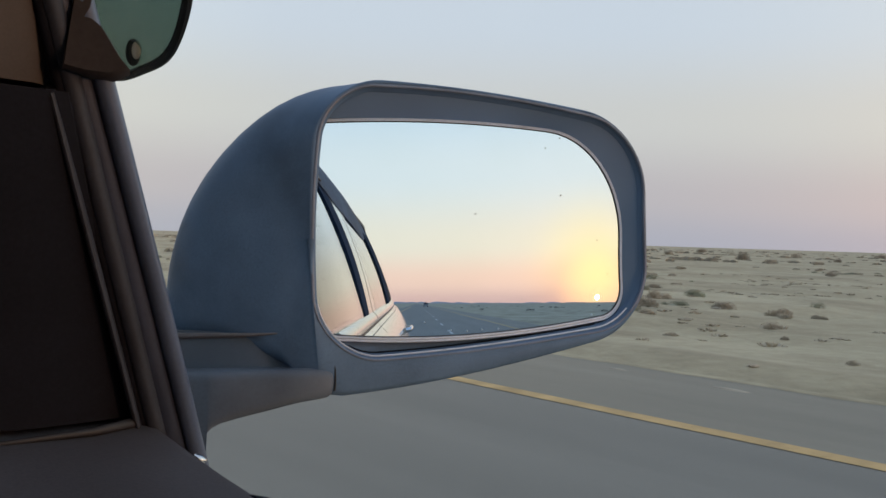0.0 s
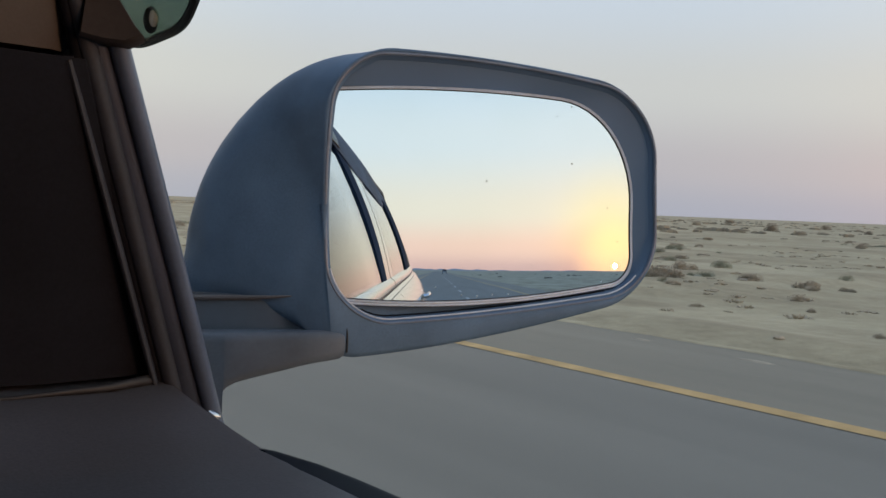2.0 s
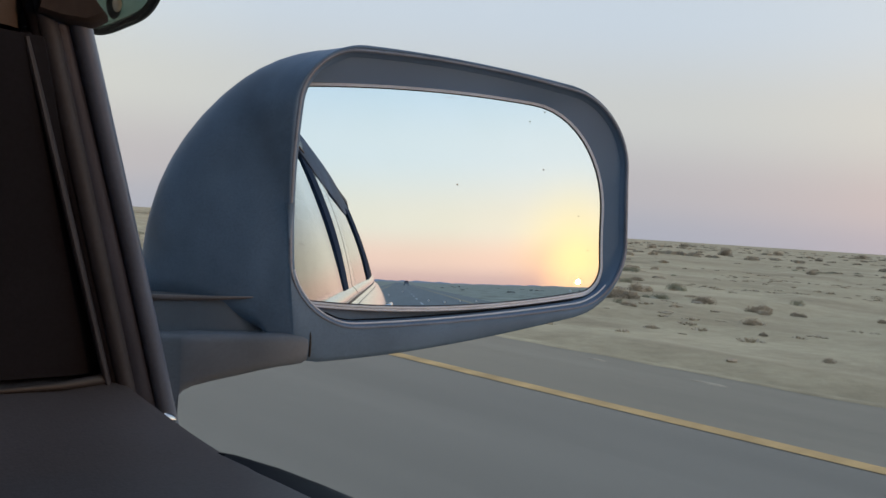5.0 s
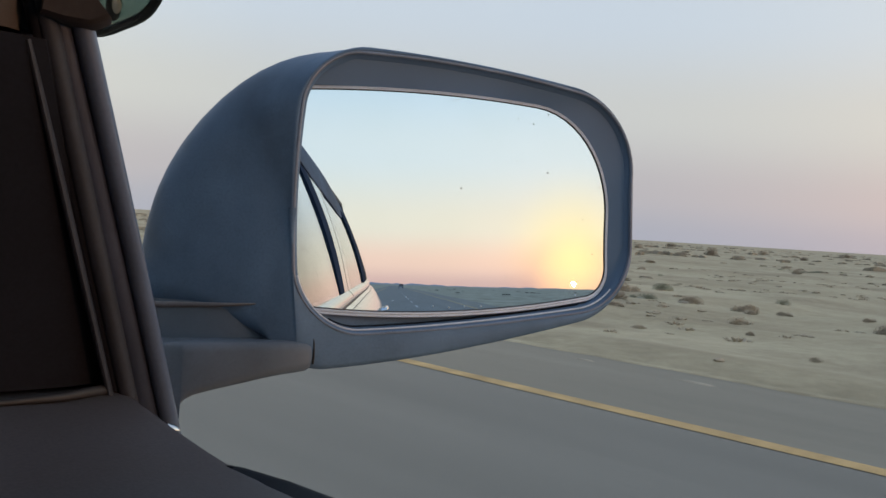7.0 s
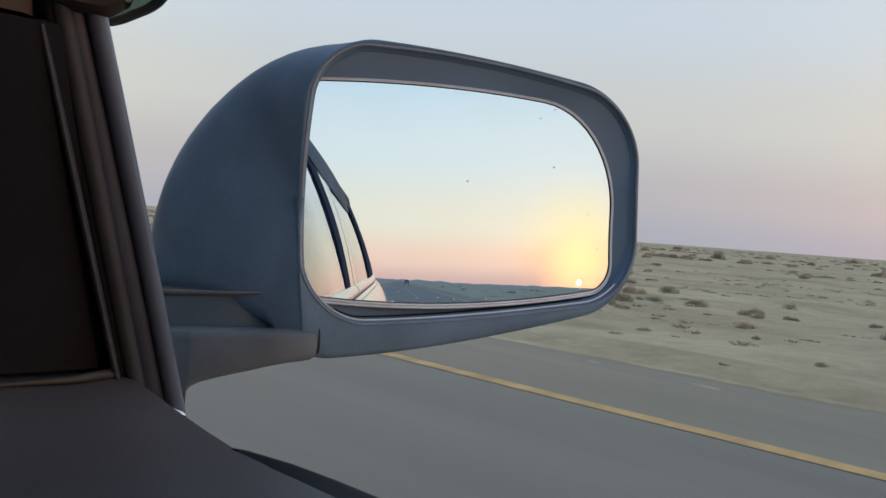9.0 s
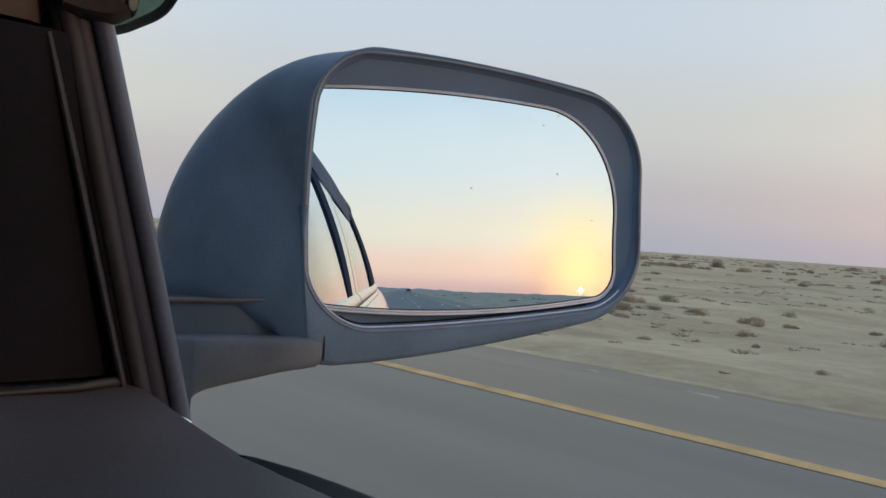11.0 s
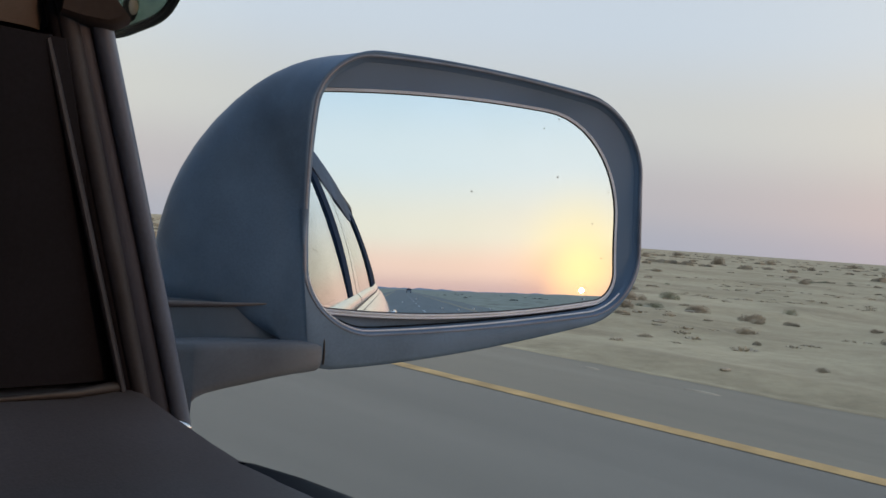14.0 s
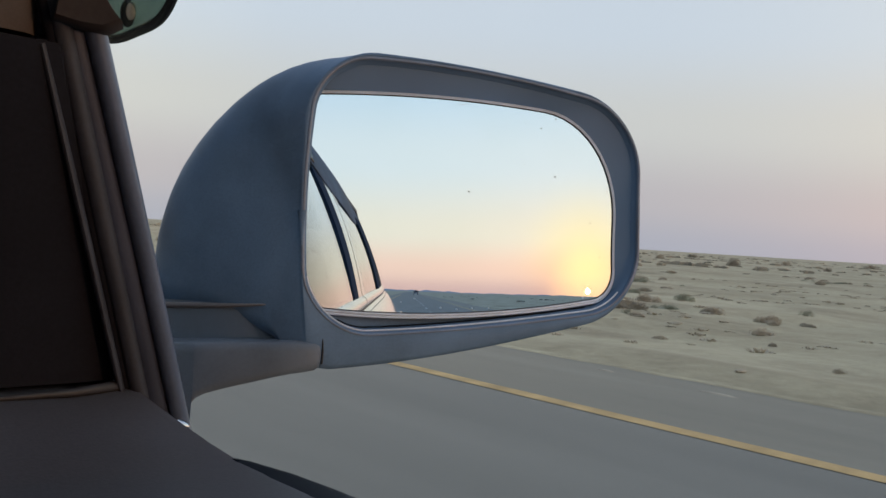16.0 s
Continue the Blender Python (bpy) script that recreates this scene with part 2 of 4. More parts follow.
def sand_material():
    """Grey-beige sand with broad tonal drifts, brown gravelly patches and fine ripples."""
    m = bpy.data.materials.new("grey_desert_sand")
    m.use_nodes = True
    nt = m.node_tree
    nodes, link = nt.nodes, nt.links.new
    b = nodes["Principled BSDF"]
    b.inputs["Roughness"].default_value, b.inputs["Specular IOR Level"].default_value = 0.95, 0.2
    b.inputs["Diffuse Roughness"].default_value = 1.0
    tc = nodes.new("ShaderNodeTexCoord")

    def noise_at(scale, detail, rough=0.6, stretch=(1, 1, 1)):
        mp = nodes.new("ShaderNodeMapping")
        mp.inputs["Scale"].default_value = stretch
        link(tc.outputs["Object"], mp.inputs["Vector"])
        n = nodes.new("ShaderNodeTexNoise")
        n.inputs["Scale"].default_value, n.inputs["Detail"].default_value, n.inputs["Roughness"].default_value = scale, detail, rough
        link(mp.outputs[0], n.inputs["Vector"])
        return n.outputs["Fac"]

    broad = ramp(nodes, [(0.30, (0.362, 0.328, 0.232)), (0.70, (0.482, 0.444, 0.324))])
    link(noise_at(0.10, 5), broad.inputs[0])
    gravel = ramp(nodes, [(0.47, (0, 0, 0)), (0.66, (1, 1, 1))])
    link(noise_at(0.36, 8, 0.62, (1, 0.5, 1)), gravel.inputs[0])
    weak = nodes.new("ShaderNodeMath")
    weak.operation = "MULTIPLY"
    weak.inputs[1].default_value = 0.80
    link(gravel.outputs[0], weak.inputs[0])
    mx = nodes.new("ShaderNodeMix")
    mx.data_type = "RGBA"
    mx.inputs["B"].default_value = (0.252, 0.222, 0.158, 1)
    link(weak.outputs[0], mx.inputs["Factor"])
    link(broad.outputs[0], mx.inputs["A"])
    grain = ramp(nodes, [(0.3, (0.82, 0.82, 0.82)), (0.7, (1.08, 1.08, 1.08))])
    link(noise_at(4.0, 6, 0.7), grain.inputs[0])
    drift = ramp(nodes, [(0.36, (0.93, 0.925, 0.92)), (0.52, (1.01, 1.01, 1.01)), (0.70, (1.06, 1.06, 1.065))])
    link(noise_at(0.95, 7, 0.62, (1, 0.62, 1)), drift.inputs[0])
    last = mx.outputs["Result"]
    for layer in (grain, drift):
        mul = nodes.new("ShaderNodeMix")
        mul.data_type, mul.blend_type = "RGBA", "MULTIPLY"
        mul.inputs["Factor"].default_value = 1
        link(last, mul.inputs["A"])
        link(layer.outputs[0], mul.inputs["B"])
        last = mul.outputs["Result"]
    link(last, b.inputs["Base Color"])
    bp = nodes.new("ShaderNodeBump")
    bp.inputs["Strength"].default_value, bp.inputs["Distance"].default_value = 0.6, 0.05
    link(noise_at(5.0, 6), bp.inputs["Height"])
    link(bp.outputs[0], b.inputs["Normal"])
    return m


SAND = sand_material()
# blue-grey here is distance haze mixed into the ridge colour
RIDGE = material("hazed_far_ridge", (0.30, 0.33, 0.37), 0.95, vary=0.06, scale=0.004, fine=0.05)
PALE = material("pale_gravel", (0.39, 0.355, 0.280), 0.95, vary=0.15, scale=2.0, fine=60)
SCRUB = material("dry_scrub", (0.405, 0.368, 0.294), 0.9, vary=0.12, scale=3, fine=30, other=(0.315, 0.286, 0.230), per_object=0.28)
GREEN_SCRUB = material("grey_green_scrub", (0.335, 0.350, 0.272), 0.9, vary=0.15, scale=3, fine=30, per_object=0.25)
# far scrub colour drawn towards the sand to imitate distance haze
FAR = material("hazed_far_scrub", (0.375, 0.342, 0.272), 0.95, vary=0.2, scale=0.02, fine=3)
SILVER = material("silver_truck_paint", (0.18, 0.19, 0.21), 0.3, vary=0.08, coat=0.5)
TARP = material("dark_blue_tarpaulin", (0.030, 0.033, 0.055), 0.7, vary=0.2, scale=4, fine=60)
TYRE = material("tyre_rubber", (0.022, 0.021, 0.021), 0.85, vary=0.15)
LAMP_RED = material("red_lamp_glass", (0.28, 0.02, 0.02), 0.2)


# ---- mesh helpers ----
def part(name, bm, mat, parent=None, label="", smooth=True, m=None):
    bmesh.ops.recalc_face_normals(bm, faces=bm.faces[:])
    me = bpy.data.meshes.new(name)
    bm.to_mesh(me)
    bm.free()
    me.materials.append(mat)
    if smooth:
        me.polygons.foreach_set("use_smooth", [True] * len(me.polygons))
        me.set_sharp_from_angle(angle=radians(40))
    ob = new(name, me)
    if parent is not None:
        ob.parent = parent
    if m is not None:
        ob.matrix_basis = m
    return tagged(ob, label=label)


def loft(sections, closed=True, cap_first=False, cap_last=False, bm=None):
    """Skin a row of point lists that have the same length."""
    bm = bm or bmesh.new()
    rings = [[bm.verts.new(p) for p in s] for s in sections]
    n = len(rings[0])
    for a, b in zip(rings, rings[1:]):
        for i in range(n if closed else n - 1):
            j = (i + 1) % n
            bm.faces.new((a[i], a[j], b[j], b[i]))
    if cap_first:
        bm.faces.new(rings[0])
    if cap_last:
        bm.faces.new(rings[-1][::-1])
    return bm


def box(size, at=(0, 0, 0), bevel=0.0, bm=None, segments=2):
    one = bmesh.new()
    bmesh.ops.create_cube(one, size=1)
    for v in one.verts:
        v.co = Vector((v.co.x * size[0], v.co.y * size[1], v.co.z * size[2]))
    if bevel:
        bmesh.ops.bevel(one, geom=one.edges[:], offset=bevel, segments=segments, affect="EDGES", profile=0.5)
    for v in one.verts:
        v.co += Vector(at)
    if bm is None:
        return one
    me = bpy.data.meshes.new("tmp")
    one.to_mesh(me)
    one.free()
    bm.from_mesh(me)
    bpy.data.meshes.remove(me)
    return bm


def tube(points, radius, closed=False, seg=10, squash=1.0):
    """A round bar along a line of points."""
    pts = [Vector(p) for p in points]
    n = len(pts)
    rings = []
    for i, p in enumerate(pts):
        a = pts[(i - 1) % n] if closed or i else pts[0]
        b = pts[(i + 1) % n] if closed or i < n - 1 else pts[-1]
        d = (b - a).normalized()
        s = d.cross(Vector((0, 0, 1)) if abs(d.z) < 0.9 else Vector((0, 1, 0))).normalized()
        u = s.cross(d)
        r = radius[i] if isinstance(radius, (list, tuple)) else radius
        rings.append([p + (s * math.cos(k * 2 * math.pi / seg) + u * squash * math.sin(k * 2 * math.pi / seg)) * r for k in range(seg)])
    if closed:
        rings.append(rings[0])
        bm = loft(rings)
        bmesh.ops.remove_doubles(bm, verts=bm.verts[:], dist=1e-7)
        return bm
    return loft(rings, cap_first=True, cap_last=True)


def outline(corners, radii, bulges, w=0.0, per=14):
    """A quad with rounded corners and bowed sides, in mm: corners and radii from the top left, clockwise; bulges top, right, bottom, left."""
    c = [Vector(p) for p in corners]
    pts = []
    for k in range(4):
        p, a, b = c[k], c[k - 1], c[(k + 1) % 4]
        da, db = (a - p).normalized(), (b - p).normalized()
        half = da.angle(db) / 2
        back = radii[k] / math.tan(half)
        s, e = p + da * back, p + db * back
        centre = p + (da + db).normalized() * radii[k] / math.sin(half)
        a0 = math.atan2((s - centre).y, (s - centre).x)
        a1 = math.atan2((e - centre).y, (e - centre).x)
        while a1 > a0:
            a1 -= 2 * math.pi
        for i in range(per):
            t = a0 + (a1 - a0) * i / (per - 1)
            pts.append((centre + Vector((math.cos(t), math.sin(t))) * radii[k], k, -1.0))
        nb = c[(k + 2) % 4]
        dn = (p - b).normalized()
        backn = radii[(k + 1) % 4] / math.tan(dn.angle((nb - b).normalized()) / 2)
        e2 = b + dn * backn
        for i in range(1, per):
            pts.append((e.lerp(e2, i / per), k, 0.0))
    out = []
    # bow: push each point outwards by where it lies along the quad
    lo_x, hi_x = min(p[0].x for p in pts), max(p[0].x for p in pts)
    lo_y, hi_y = min(p[0].y for p in pts), max(p[0].y for p in pts)
    for p, _, _ in pts:
        s, t = (p.x - lo_x) / (hi_x - lo_x), (p.y - lo_y) / (hi_y - lo_y)
        bow_x, bow_y = 4 * s * (1 - s), 4 * t * (1 - t)
        dy = bow_x * (bulges[0] * t - bulges[2] * (1 - t))
        dx = bow_y * (bulges[1] * s - bulges[3] * (1 - s))
        out.append(Vector(((p.x + dx) / 1000, (p.y + dy) / 1000, w / 1000)))
    return out


# ---- setting ----
def ground_height(x, y):
    d = max(0.0, x - 9.0, -3.8 - x)
    r = math.hypot(x, y)
    hills = 0.0
    if r > 900 and y < 0:
        k = min(1.0, (r - 900) / 1500)
        hills = max(0.0, k * (1.0 + 5.0 * noise.noise((x * 0.0012, y * 0.0012, 3.0)) + 2 * noise.noise((x * 0.006, y * 0.006, 5.0))))
    if d <= 0:
        return -0.035 + hills
    rise = min(1.0, d / 6.0)
    h = 0.05 + 0.16 * max(0.0, noise.noise((x * 0.27, y * 0.20, 21.0))) + 0.10 * noise.noise((x * 0.35, y * 0.30, 1.0)) + 0.05 * noise.noise((x * 1.1, y * 0.9, 4.0))
    far = min(1.0, math.hypot(d, y * 0.3) / 120.0)
    h += 0.55 * far * noise.noise((x * 0.018, y * 0.018, 7.0)) - 0.25 * far
    berm = 0.09 * math.exp(-((d - 0.9) / 0.6) ** 2) * (0.6 + 0.8 * noise.noise((y * 0.25, 2.0, 0.0)))
    return -0.035 + rise * (h + 0.02) + berm + hills


def spaced(near, step, far, growth):
    v, s, out = near, step, [near]
    while v < far:
        v += s
        s *= growth
        out.append(v)
    return out


def build_ground():
    right = spaced(9.0, 0.22, 4600, 1.035)
    left = [-3.8 - (v - 9.0) for v in spaced(9.0, 1.5, 4600, 1.3)]
    xs = left[::-1] + [-3.0, 2.0, 8.0] + right
    ahead = spaced(0.0, 0.45, 4600, 1.03)
    behind = [-v for v in spaced(0.45, 0.5, 4600, 1.03)]
    ys = behind[::-1] + ahead
    verts = [(x, y, ground_height(x, y)) for y in ys for x in xs]
    n = len(xs)
    faces = [(j * n + i, j * n + i + 1, (j + 1) * n + i + 1, (j + 1) * n + i) for j in range(len(ys) - 1) for i in range(n - 1)]
    me = bpy.data.meshes.new("ground")
    me.from_pydata(verts, [], faces)
    me.materials.append(SAND)
    me.polygons.foreach_set("use_smooth", [True] * len(me.polygons))
    tagged(new("ground", me), "wide flat desert of grey-beige sand reaching the horizon", "desert ground", kind="structure")


def build_road():
    # two lanes and paved shoulders, with edges that the sand eats into
    ys = [-900, -600, -300] + [-200 + 1.0 * i for i in range(401)] + [300, 600, 900]
    secs = []
    for y in ys:
        w = 0.16 * noise.noise((y * 0.35, 5.0, 0)) + 0.10 * noise.noise((y * 1.3, 8.0, 0)) if abs(y) < 205 else 0
        secs.append([(-3.75 + w, y, -0.06), (-3.7 + w, y, -0.004), (2.6, y, 0.0), (8.83 + w, y, -0.004), (8.93 + w, y, -0.06)])
    # the travelled lanes, worn darker and smoother between the edge lines
    lanes = []
    for y in ys:
        w = 0.05 * noise.noise((y * 0.21, 25.0, 0)) if abs(y) < 205 else 0
        lanes.append([(-1.62 + w, y, -0.001), (-1.58 + w, y, 0.0042), (2.6, y, 0.0045), (6.42 + w, y, 0.0032), (6.46 + w, y, -0.003)])
    tagged(part("lanes", loft(lanes, closed=False), LANE, smooth=False), "worn blue-grey asphalt of the two travelled lanes", "road surface", kind="structure")
    tagged(part("road", loft(secs, closed=False), ASPHALT, smooth=False), "straight grey dusty asphalt road with paved shoulders", "road", kind="structure")


def strip(name, x, width, y0, y1, mat, label, group=""):
    n = max(2, int((y1 - y0) / 0.5)) if y1 - y0 < 500 else 900
    rnd = random.Random(int(x * 100) + int(y0))
    left, right = [], []
    for i in range(n + 1):
        y = y0 + (y1 - y0) * i / n
        left.append((x - width / 2 + rnd.uniform(-0.006, 0.006), y, 0.009))
        right.append((x + width / 2 + rnd.uniform(-0.006, 0.006), y, 0.009))
    return tagged(part(name, loft([left, right], closed=False), mat, smooth=False), label, "road marking", group, "structure")


def far_ridge(y, x0, x1, height, seed):
    """Low hills on the skyline behind the car, distance haze put into their colour."""
    rows = []
    for i in range(121):
        t = i / 120
        x = x0 + (x1 - x0) * t
        h = height * (0.35 + 0.9 * abs(noise.noise((x * 0.006, seed, 0))) + 0.35 * noise.noise((x * 0.025, seed, 3))) * min(1, 6 * t, 6 * (1 - t))
        rows.append([(x, y + 160, -1.0), (x, y + 60, 0.55 * h), (x, y, max(0.2, h)), (x, y - 120, -1.0)])
    tagged(part("far_ridge", loft(rows, closed=False), RIDGE), "low skyline hills with distance haze painted into their blue-grey", "hills", kind="structure")


build_ground()
build_road()
far_ridge(-2600, -420, 300, 20, 2.0)
far_ridge(-3300, -300, 1400, 9, 9.0)
strip("edge_line", 6.40, 0.185, -220, 230, YELLOW, "worn solid yellow edge line painted on the asphalt")
strip("edge_line", -1.55, 0.185, -220, 230, YELLOW, "worn solid yellow edge line painted on the asphalt")
for i in range(-14, 8):
    strip("lane_dash", 2.6, 0.14, i * 9.0 + 2.0, i * 9.0 + 5.0, WHITE_LINE, "worn white dash of the centre line", "centre line dashes")


# ---- the car ----
CAR = tagged(new("car"), "pearl white off-road car with dark cabin trim standing on the road", "car")


def belt(y):
    return 1.222 - 0.036 * y


def side_x(z, y):
    """The side windows lean inwards, and the cabin narrows towards the tail, more so near the roof."""
    up = z - belt(y)
    return 0.885 - 0.335 * up - narrowing(y, up)


def narrowing(y, up):
    back = max(0.0, -1.5 - y)
    k = 0.042 + 4.2 * max(0.0, up) ** 2
    bend = min(back, 0.08 / k)
    return k * bend * bend + 0.16 * (back - bend)


def frange(a, b, n):
    return [a + (b - a) * i / (n - 1) for i in range(n)]


def flank_profile(y, grow=0.0):
    b = belt(y)
    pts = [(0.80, 0.30), (0.87, 0.33), (0.915, 0.42), (0.958, 0.60), (0.982, 0.80), (0.993, min(0.98, b - 0.29)), (0.994, b - 0.24), (0.992, b - 0.21), (0.987, b - 0.18), (0.977, b - 0.134), (0.966, b - 0.108), (0.950, b - 0.081), (0.930, b - 0.052), (0.912, b - 0.036), (0.902, b - 0.026), (0.890, b - 0.027), (0.872, b - 0.034)]
    return [(x + grow - narrowing(y, 0.0), y, z) for x, z in pts]


def panel(name, y0, y1, label, side=1):
    secs = [flank_profile(y) for y in frange(y0, y1, max(3, int((y1 - y0) / -0.12)))]
    inner = [[(x - 0.03, y, z) for x, y, z in s] for s in secs]
    bm = bmesh.new()
    rows = [s + i[::-1] for s, i in zip(secs, inner)]
    if side < 0:
        rows = [[(-x, y, z) for x, y, z in r] for r in rows]
    return part(name, loft(rows, cap_first=True, cap_last=True, bm=bm), PAINT, CAR, label)


for s in (1, -1):
    panel("front_wing", 1.75, 0.57, "", s)
    panel("front_door", 0.562, -0.795, "", s)
    panel("rear_door", -0.803, -1.790, "", s)
    panel("rear_quarter_panel", -1.798, -2.85, "", s)
    # door handles
    for y, out in ((-0.62, 0.950), (-1.56, 0.965)):
        base = Vector((out * s, y, belt(y) - 0.109))
        pts = [base + Vector((0.004 * s, -0.085, 0.0)), base + Vector((0.023 * s, -0.075, 0.004)), base + Vector((0.028 * s, -0.03, 0.006)), base + Vector((0.028 * s, 0.03, 0.006)), base + Vector((0.023 * s, 0.075, 0.004)), base + Vector((0.004 * s, 0.085, 0.0))]
        part("door_handle", tube(pts, [0.006, 0.007, 0.0075, 0.0075, 0.007, 0.006], squash=1.5, seg=12), CHROME, CAR, "chrome door handle")


def side_pt(y, z, off=0.0, s=1):
    return (s * (side_x(z, y) + off), y, z)


def side_sheet(name, y0, y1, z0, z1, mat, label="", s=1, off=0.0, lean0=0.0, lean1=0.0, thick=0.004, n=6, bow=0.015):
    """A sheet in the leaning side of the cabin; z0 and z1 may follow the belt."""
    rows = []
    for k in range(n + 1):
        t = k / n
        row_o, row_i = [], []
        for j in range(n + 1):
            u = j / n
            ya, yb = y0 + lean0 * t, y1 + lean1 * t
            y = ya + (yb - ya) * u
            lo = belt(y) + z0
            z = lo + (z1 - lo) * t
            row_o.append(side_pt(y, z, off + bow * math.sin(math.pi * t), s))
            row_i.append(side_pt(y, z, off - thick + bow * math.sin(math.pi * t), s))
        rows.append(row_o + row_i[::-1])
    return part(name, loft(rows, cap_first=True, cap_last=True), mat, CAR, label)


for s in (1, -1):
    # the unseen far pane is darkened to cut its reflection in the near one
    g = side_sheet("front_window", 0.95, -0.600, -0.01, 1.60, PANE if s > 0 else DARK_PANE, "clear raised side window" if s > 0 else "unseen far side window, darkened to dim its reflection", s, 0.0, -0.12, 0.17, n=10, bow=0.013)
    g.visible_shadow = False
    g = side_sheet("rear_window", -0.935, -1.52, -0.01, 1.60, DARK_PANE, "side window that mirrors the evening sky", s, 0.0, 0.21, 0.33, n=10)
    g.visible_shadow = False
    side_sheet("pillar_cover", -0.602, -0.700, -0.004, 1.60, TRIM_NAVY, "matt black pillar cover", s, 0.003, 0.17, 0.135, 0.008, n=10)
    side_sheet("centre_pillar", -0.703, -0.795, -0.004, 1.60, PAINT, "", s, 0.003, 0.135, 0.100, 0.05, n=10)
    side_sheet("door_gap", -0.790, -0.815, -0.004, 1.60, RUBBER, "narrow dark door gap", s, -0.006, 0.100, 0.100, 0.02, n=10)
    side_sheet("rear_door_frame", -0.810, -0.915, -0.004, 1.60, PAINT, "", s, 0.003, 0.100, 0.200, 0.05, n=10)
    side_sheet("window_seal", -0.915, -0.935, -0.004, 1.60, RUBBER, "dark rubber window seal", s, 0.002, 0.200, 0.210, 0.02, n=10)
    side_sheet("window_edge_trim", -1.52, -1.66, -0.004, 1.60, TRIM_NAVY, "blue-black window edge trim", s, 0.006, 0.33, 0.33, 0.02, n=10)
    side_sheet("rear_pillar", -1.66, -1.80, -0.004, 1.60, TRIM_NAVY, "", s, 0.003, 0.33, 0.33, 0.05, n=10)
    side_sheet("quarter_window", -1.80, -2.62, -0.01, 1.60, PRIVACY, "", s, 0.004, 0.33, 0.33, n=10)
    side_sheet("tail_pillar", -2.62, -2.85, -0.004, 1.60, TRIM_NAVY, "", s, 0.002, 0.33, 0.25, 0.05)
    # window rails under the roof
    rail = [[side_pt(y, z, o, s) for z, o in ((1.598, -0.03), (1.598, 0.002), (1.615, -0.008), (1.640, -0.022), (1.652, -0.06))] for y in frange(0.30, -2.62, 20)]
    part("roof_rail", loft(rail, cap_first=True, cap_last=True), PAINT, CAR)
    strip_b = [[side_pt(y, z, o, s) for z, o in ((1.588, 0.0), (1.588, 0.010), (1.603, 0.012), (1.603, 0.0))] for y in frange(0.28, -1.75, 20)]
    part("window_top_trim", loft(strip_b, cap_first=True, cap_last=True), RUBBER, CAR, "black upper window trim")
    # belt mouldings outside, rubber seals inside
    low = ((0.877, -0.034), (0.878, -0.016), (0.886, -0.0145), (0.896, -0.019), (0.899, -0.032))
    tall = ((0.880, -0.024), (0.882, 0.001), (0.889, 0.003), (0.898, -0.002), (0.903, -0.012), (0.903, -0.024))
    for name, mat, prof, y0, y1, label in (("belt_moulding", PAINT, low, 0.37, -0.15, "pale belt moulding"), ("belt_moulding", PAINT, tall, -0.15, -0.790, "pale belt moulding"), ("belt_moulding", PAINT, tall, -0.806, -2.60, "pale belt moulding"),
                                           ("belt_seal", RUBBER, ((0.862, -0.034), (0.863, -0.010), (0.868, -0.0065), (0.8745, -0.0075), (0.8765, -0.034)), 0.37, -0.15, "black rubber belt seal"),
                                           ("belt_seal", RUBBER, ((0.872, -0.034), (0.872, 0.004), (0.876, 0.0065), (0.880, 0.005), (0.881, -0.034)), -0.15, -2.60, "black rubber belt seal"),
                                           ("moulding_gap", RUBBER, ((0.896, -0.030), (0.898, -0.022), (0.9035, -0.0205), (0.9050, -0.0235), (0.903, -0.030)), -0.15, -2.60, "dark gap under the belt moulding"),
                                           # the shoulder strip is dark paint for the shade of a body crease
                                           ("shoulder_crease_shade", RUBBER, ((0.908, -0.042), (0.912, -0.0365), (0.9140, -0.0370), (0.9150, -0.0395), (0.912, -0.044)), -0.35, -2.60, "dark strip painted as the shade of a shoulder crease")):
        m = [[(s * (x - narrowing(y, 0.0)), y, belt(y) + z) for x, z in prof] for y in frange(y0, y1, 16)]
        part(name, loft(m, cap_first=True, cap_last=True), mat, CAR, label)


def curve_at(points, t):
    """A place along an evenly run row of (y, z) points."""
    q = t * (len(points) - 1)
    i = min(int(q), len(points) - 2)
    k = q - i
    p0, p1, p2, p3 = (Vector(points[max(0, min(len(points) - 1, j))]) for j in (i - 1, i, i + 1, i + 2))
    return 0.5 * ((2 * p1) + (p2 - p0) * k + (2 * p0 - 5 * p1 + 4 * p2 - p3) * k * k + (3 * p1 - p0 - 3 * p2 + p3) * k ** 3)


def visor(name, low, high, stand, mat, s=1):
    """A smoked wind deflector: a thin bowed strip along the upper window edge; low and high are its two long edges."""
    rows = []
    for i in range(49):
        lo, hi = curve_at(low, i / 48), curve_at(high, i / 48)
        row = []
        for q in range(7):
            k = q / 6
            p = lo.lerp(hi, k)
            row.append(Vector(side_pt(p.x, p.y, (stand[0] + (stand[1] - stand[0]) * max(0.0, min(1.0, (i - 31) / 14))) * (1 - 0.75 * k) + 0.006 * math.sin(math.pi * k), s)))
        rows.append(row)
    back = [[p - Vector((0.003 * s, 0, 0)) for p in r] for r in rows]
    ob = part(name, loft([r + b[::-1] for r, b in zip(rows, back)], cap_first=True, cap_last=True), mat, CAR, "green-grey smoked acrylic wind deflector")
    part("visor_edge", tube([r[0] for r in rows], 0.0024, seg=8), VISOR_DARK if mat is VISOR else mat, ob, "dark rolled edge")
    return ob


